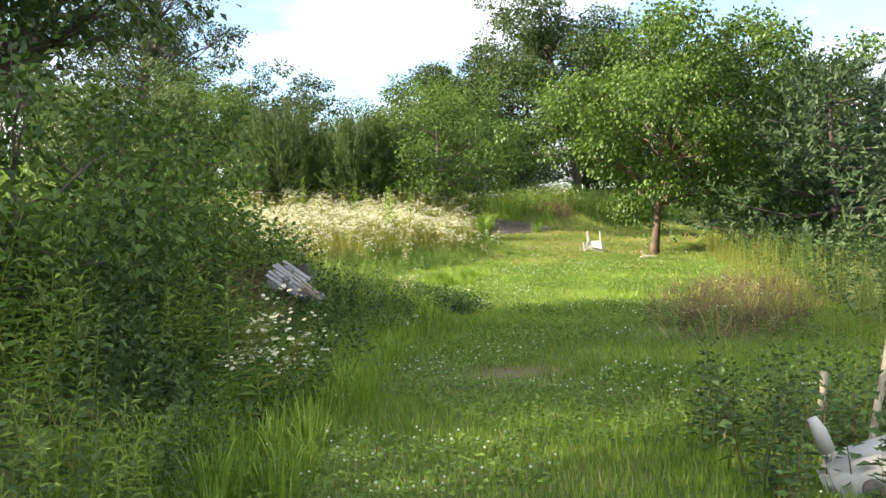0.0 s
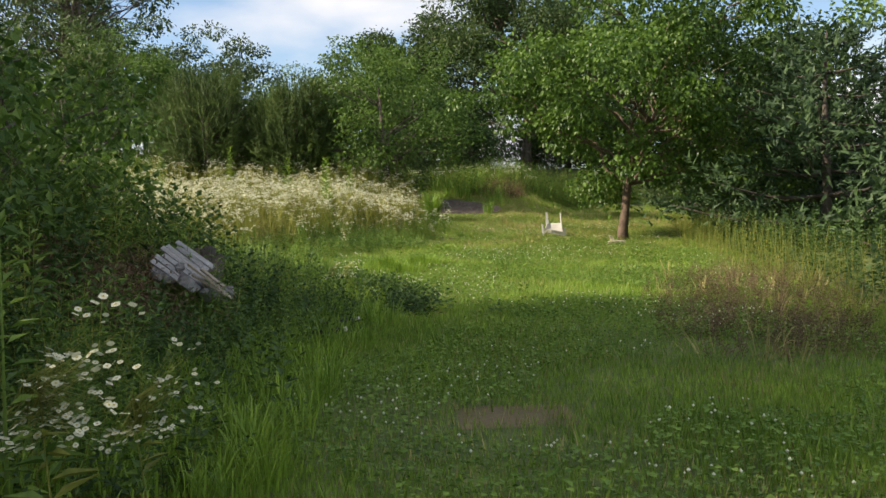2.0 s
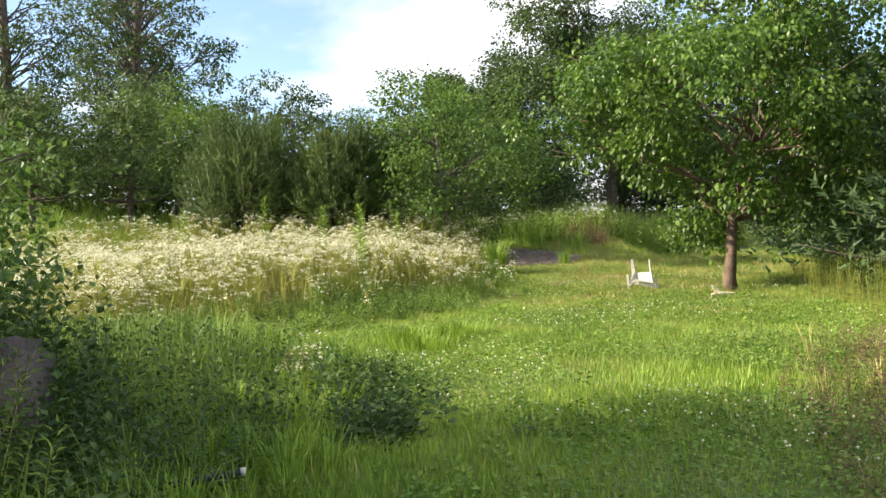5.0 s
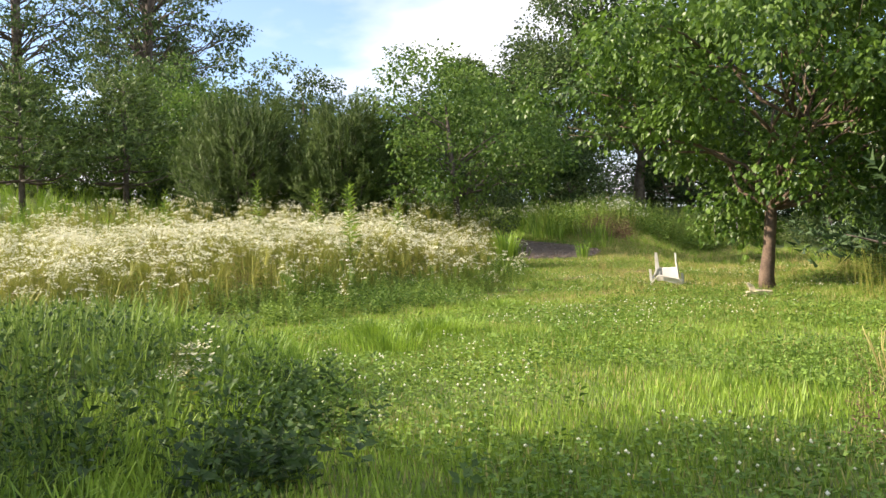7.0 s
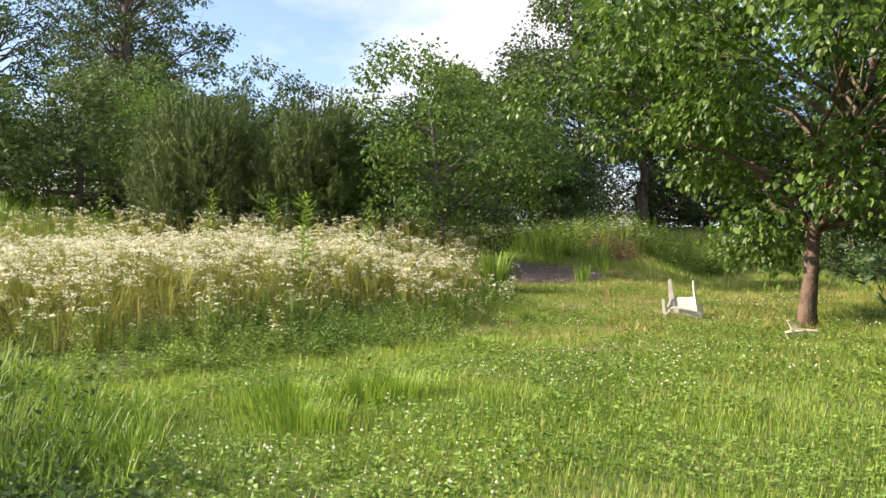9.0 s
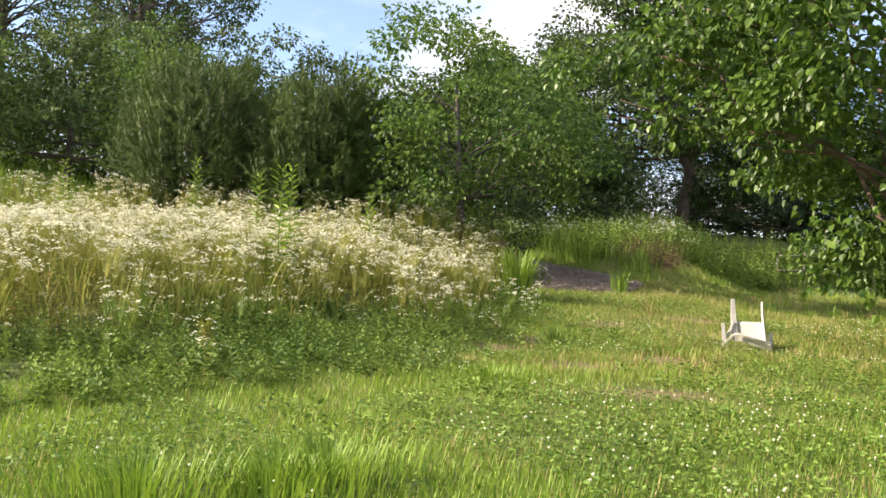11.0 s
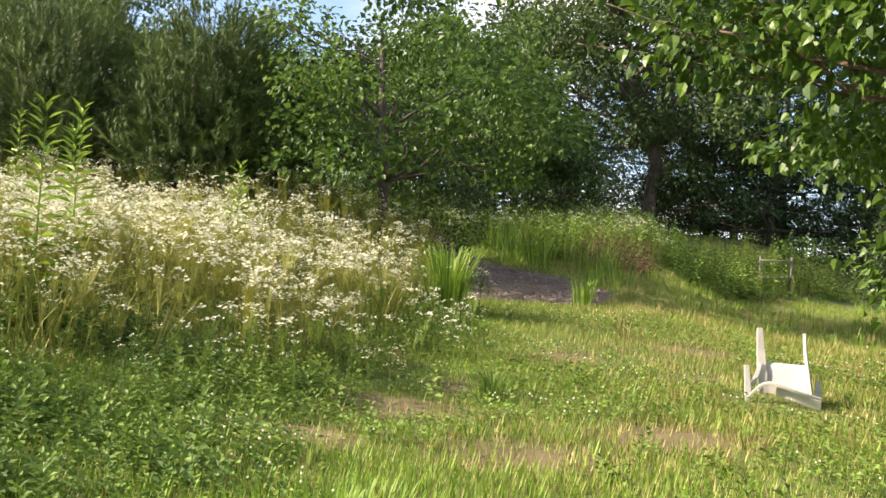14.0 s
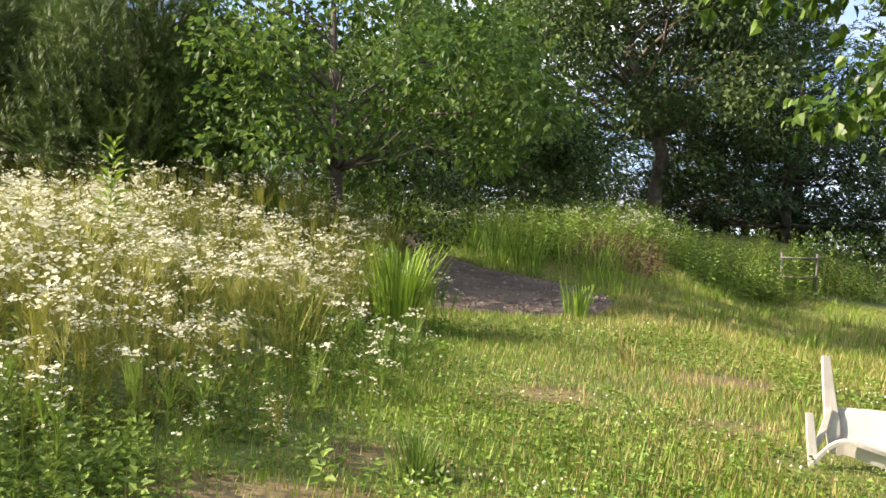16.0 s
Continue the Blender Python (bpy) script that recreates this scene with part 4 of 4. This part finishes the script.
for x, y, h in ((-5.6, 33.3, 2.0), (-2.0, 27.1, 1.85), (-1.6, 31.1, 1.6), (-2.1, 27.9, 1.9), (-7.4, 31.5, 1.9), (-3.4, 30.5, 1.75)):
    plant("tall_weed", weed(int(200 + 7 * y), h, 64, 0.26, LONG), (x, y), "tall leafy green stalk rising above the daisies", "weed", [GRASS, GRASS], group="tall weeds in the meadow")
aster = fleabane(300, 0.8, 110, 0.011, 0.5)
for x, y, k in ((-1.3, 6.3, 1.35), (-1.5, 6.7, 1.2), (-1.15, 6.9, 1.05), (-0.8, 15.3, 0.85), (-1.0, 15.6, 0.8), (-1.3, 22.8, 0.9), (0.8, 28.0, 0.6)):
    plant("daisy_plant", aster, (x, y), "branched daisy plant with many small white flowers", "wildflower", [STALK, PETAL, YOLK, WEED], k, 40 * y, "daisies at the lawn's edge")
plant("leafy_stalk", weed(310, 1.35, 44, 0.16, LONG), (-1.6, 6.6), "tall narrow-leaved green stalk on the bank", "weed", [WEED, WEED])

# ---- made things ----


def box_mesh(size, bevel=0.01, jitter=0.0, seed=0):
    bm = bmesh.new()
    bmesh.ops.create_cube(bm, size=1)
    bmesh.ops.scale(bm, vec=size, verts=bm.verts)
    if jitter:
        r = random.Random(seed)
        bmesh.ops.subdivide_edges(bm, edges=bm.edges, cuts=1, use_grid_fill=True)
        for v in bm.verts:
            v.co += Vector((r.uniform(-1, 1), r.uniform(-1, 1), r.uniform(-1, 1))) * jitter
    if bevel:
        bmesh.ops.bevel(bm, geom=bm.edges, offset=bevel, segments=2, affect="EDGES")
    return bm


def slab(points, widths, thick, across):
    """A tapering bar through points, widths along the direction across."""
    bm = bmesh.new()
    A = Vector(across).normalized()
    rows = []
    for i, (p, w) in enumerate(zip(points, widths)):
        p = Vector(p)
        t = (Vector(points[min(i + 1, len(points) - 1)]) - Vector(points[max(i - 1, 0)])).normalized()
        nrm = t.cross(A).normalized()
        rows.append([bm.verts.new(p + A * a * w / 2 + nrm * b * thick / 2) for a, b in ((-1, -1), (1, -1), (1, 1), (-1, 1))])
    for r0, r1 in zip(rows, rows[1:]):
        for j in range(4):
            bm.faces.new((r0[j], r0[(j + 1) % 4], r1[(j + 1) % 4], r1[j]))
    bm.faces.new(rows[0][::-1])
    bm.faces.new(rows[-1])
    bmesh.ops.recalc_face_normals(bm, faces=bm.faces)
    bmesh.ops.bevel(bm, geom=bm.edges, offset=0.004, segments=2, affect="EDGES")
    return bm


# plastic garden chair, tipped over: x across, y away, z up, from the ground under its near edge
chair = thing("garden_chair", (4.21, 28.66, float(land(4.21, 28.66)) + 0.0), "weathered white plastic garden chair tipped over on the grass", "chair", turn=-17)
part("leg", slab([(-0.17, 0.12, 0.10), (-0.19, 0.17, 0.28), (-0.215, 0.25, 0.48), (-0.235, 0.31, 0.68)], (0.07, 0.09, 0.07, 0.05), 0.03, (1, 0.3, 0)), PLASTIC, chair)
part("leg", slab([(0.25, 0.12, 0.06), (0.21, 0.18, 0.28), (0.175, 0.26, 0.48), (0.16, 0.31, 0.66)], (0.11, 0.085, 0.06, 0.045), 0.03, (0.12, 1, 0)), PLASTIC, chair)
part("leg", slab([(-0.29, 0.0, 0.0), (-0.305, 0.02, 0.14), (-0.325, 0.05, 0.34)], (0.06, 0.055, 0.045), 0.03, (1, 0.2, 0)), PLASTIC, chair)
part("leg", slab([(0.30, 0.14, 0.0), (0.30, 0.19, 0.12), (0.29, 0.22, 0.24)], (0.06, 0.055, 0.045), 0.03, (1, 0.2, 0)), PLASTIC, chair)
part("arm_flange", slab([(-0.28, 0.04, 0.14), (-0.24, 0.12, 0.24), (-0.205, 0.175, 0.36)], (0.04, 0.045, 0.035), 0.02, (1, 0.2, 0)), PLASTIC, chair)
part("seat", slab([(0.03, 0.14, 0.10), (0.02, 0.19, 0.22), (0.01, 0.23, 0.34), (0.01, 0.26, 0.365)], (0.38, 0.36, 0.35, 0.34), 0.02, (1, 0, 0)), PLASTIC, chair)
rim = []
for t in np.linspace(0, 1, 15):
    rim.append((-0.30 + 0.62 * t, 0.0 - 0.07 * math.sin(math.pi * t), 0.03 + 0.175 * (1 - (1 - min(1, t / 0.32)) ** 2) - 0.11 * max(0, t - 0.32) / 0.68))
part("backrest_rim", slab(rim, [0.028] * 15, 0.028, (0, 1, 0.3)), PLASTIC, chair)
part("backrest", slab([(x, y + 0.10 - 0.10 * k / 11, z - 0.055) for k, (x, y, z) in enumerate(rim[3:])], [0.10] * 12, 0.012, (0, 0.55, -1)), PLASTIC, chair)

# split pale wood lying by the trunk
log = thing("broken_branch", (5.25, 25.5, float(land(5.25, 25.5))), "pale split piece of wood lying in the grass", "wood")
part("piece", slab([(-0.22, 0, 0.05), (0, 0.03, 0.08), (0.22, 0.05, 0.06)], (0.10, 0.14, 0.08), 0.07, (0, 1, 0.2)), PALEWOOD, log)
part("stub", slab([(-0.08, 0.02, 0.07), (-0.12, 0.03, 0.17), (-0.18, 0.02, 0.24)], (0.10, 0.08, 0.04), 0.05, (1, 0, 0.3)), PALEWOOD, log)

# rubble heap with a tilted stone slab
rr = random.Random(5)
rubble = thing("rubble_heap", (-2.2, 11.9, float(land(-2.2, 11.9))), "heap of grey broken stone and old boards on the bank", "rubble")
rubble.location.z += 0.26
rubble.scale = (0.72, 0.72, 0.8)
for k in range(34):
    s = rr.uniform(0.06, 0.2)
    b = part("stone", box_mesh((s, s * rr.uniform(0.6, 1.2), s * rr.uniform(0.4, 0.7)), 0.012, s * 0.1, k), STONE, rubble)
    a = rr.uniform(0, 1)
    b.matrix_basis = pose(-0.25 + 0.8 * a + rr.uniform(-0.15, 0.15), rr.uniform(-0.3, 0.3), 0.45 * (1 - a) * rr.uniform(0.6, 1.0) + 0.04, rr.uniform(-40, 40), rr.uniform(-10, 60), rr.uniform(0, 180))
for k in range(7):
    b = part("board", box_mesh((0.62 + rr.uniform(-0.12, 0.10), 0.075, 0.02), 0.004, 0.004, k), GREYWOOD, rubble)
    b.matrix_basis = pose(0.08, -0.05, 0.42, 30, 33, -12) @ pose(rr.uniform(-0.04, 0.04), -0.26 + 0.082 * k, rr.uniform(-0.006, 0.010), rr.uniform(-4, 4), 0, rr.uniform(-2, 2))
for k in range(7):
    b = part("loose_board", box_mesh((0.5 + rr.uniform(-0.15, 0.1), 0.06, 0.022), 0.004, 0.004, 20 + k), WOOD, rubble)
    b.matrix_basis = pose(0.42 + rr.uniform(-0.1, 0.15), -0.1 + rr.uniform(-0.22, 0.25), 0.20 + rr.uniform(-0.06, 0.08), 10, 34 + rr.uniform(-12, 12), rr.uniform(-35, 25))
mound = thing("boulder", (-2.55, 13.1, float(land(-2.55, 13.1)) + 0.12), "dark grey-brown boulder behind the old boards", "boulder")
part("rock", box_mesh((0.95, 0.7, 0.85), 0.10, 0.07, 77), DARKSTONE, mound, smooth=True)
xy = np.stack((rng.normal(-3.1, 0.42, 620), rng.normal(11.6, 0.6, 620)), 1)
sown("dead_brush_heap", wither, xy, rng.uniform(0.8, 1.6, len(xy)), [BROWNWEED, BROWNWEED], "heap of dark dead brush beside the rubble", "brush", 0.6)
for x, y, turn in ((-0.75, 12.3, 12), (-0.85, 11.8, -5)):
    hose = thing("cut_hose", (x, y, float(land(x, y)) + 0.12), "short black pipe with a white end in the grass", "pipe", turn=turn)
    attach("pipe", np_mesh("pipe", *tube([(-0.25, 0, 0), (0, 0, 0.03), (0.2, 0, 0.05)], (0.02, 0.02, 0.02), 8), [RUBBER], None, True), hose)
    attach("end_cap", np_mesh("end_cap", *tube([(0.2, 0, 0.05), (0.23, 0, 0.054)], (0.023, 0.023), 8), [PLASTIC], None, True), hose, "white end cap")

# white plastic tank with poles at the lawn's start
tank = thing("plastic_tank", (2.1, 4.75, float(land(2.1, 4.75)) - 0.06), "discarded white plastic tank lying among weeds", "tank", turn=-15)
tank.scale = (0.85, 0.85, 0.85)
bm = box_mesh((0.62, 0.5, 0.42), 0.06)
b = part("body", bm, PLASTIC, tank, smooth=True)
b.matrix_basis = pose(0.08, 0, 0.10, 0, -20, 0)
attach("filler_cap", np_mesh("filler_cap", *tube([(0, -0.27, 0.13), (0, -0.31, 0.13)], (0.06, 0.055), 14), [RUST], None, True), tank, "round dull filler cap")
attach("spout", np_mesh("spout", *tube([(-0.22, -0.1, 0.3), (-0.26, -0.12, 0.42), (-0.3, -0.12, 0.5)], (0.05, 0.045, 0.03), 10), [PLASTIC], None, True), tank)
for k, (a, c) in enumerate((((2.28, 5.15, 0), (2.5, 5.3, 0.72)), ((2.42, 5.0, 0), (2.62, 5.25, 0.80)), ((2.1, 5.4, 0), (2.2, 5.5, 0.5)))):
    stick = new("pole", np_mesh("pole", *tube(bend(a, c, 0, 5, 0.006), [0.022] * 5, 8), [WOOD], None, True))
    tagged(stick, "weathered pale pole leaning among weeds", "pole", "poles by the tank")
xy = region(700, 1.5, 3.2, 4.2, 6.4, lambda x, y: (x - 2.2) ** 2 + (y - 4.9) ** 2 > 0.10)[:150]
sown("tank_weeds", herbs, xy, rng.uniform(0.6, 1.2, len(xy)), [BROWNWEED, DARKWEED], "thin weeds around the discarded tank", "weeds")

# steel rack at the wood's edge
rz = float(land(9.2, 45.8))
rack = thing("steel_rack", (9.2, 45.8, rz), "old grey steel frame standing at the wood's edge", "rack")
for x in (-0.42, 0.42):
    attach("post", np_mesh("post", *tube([(x, 0, -0.05), (x, 0, 0.6), (x, 0, 1.15)], (0.03, 0.03, 0.03), 8), [RUST], None, True), rack)
for z in (0.55, 1.02):
    attach("rail", np_mesh("rail", *tube([(-0.45, -0.03, z), (0, -0.03, z), (0.45, -0.03, z + 0.02)], (0.022, 0.022, 0.022), 8), [RUST], None, True), rack)

# pebbles on the gravel ramp, thicker along its upper rim
n = 5200
py = rng.uniform(34.3, 43.5, n)
px = rng.uniform(-0.6, 4.2, n)
k = in_gravel(px, py)
px, py = px[k], py[k]
ICO = ([(0, 0, 0.7), (1, 0, 0), (-0.4, 0.9, 0.1), (-0.5, -0.8, 0)], [(0, 1, 2), (0, 2, 3), (0, 3, 1)])
V, F = scatter(*ICO, upright(len(px)), rng.uniform(0.012, 0.045, len(px)), np.stack((px, py, land(px, py) - 0.003), 1))
stuff("gravel_stones", np_mesh("gravel_stones", V, F, [GRAVEL, PEBBLE], (rng.random(len(F)) < 0.12).astype(int)), "loose dark and pale stones on the ramp", "gravel")
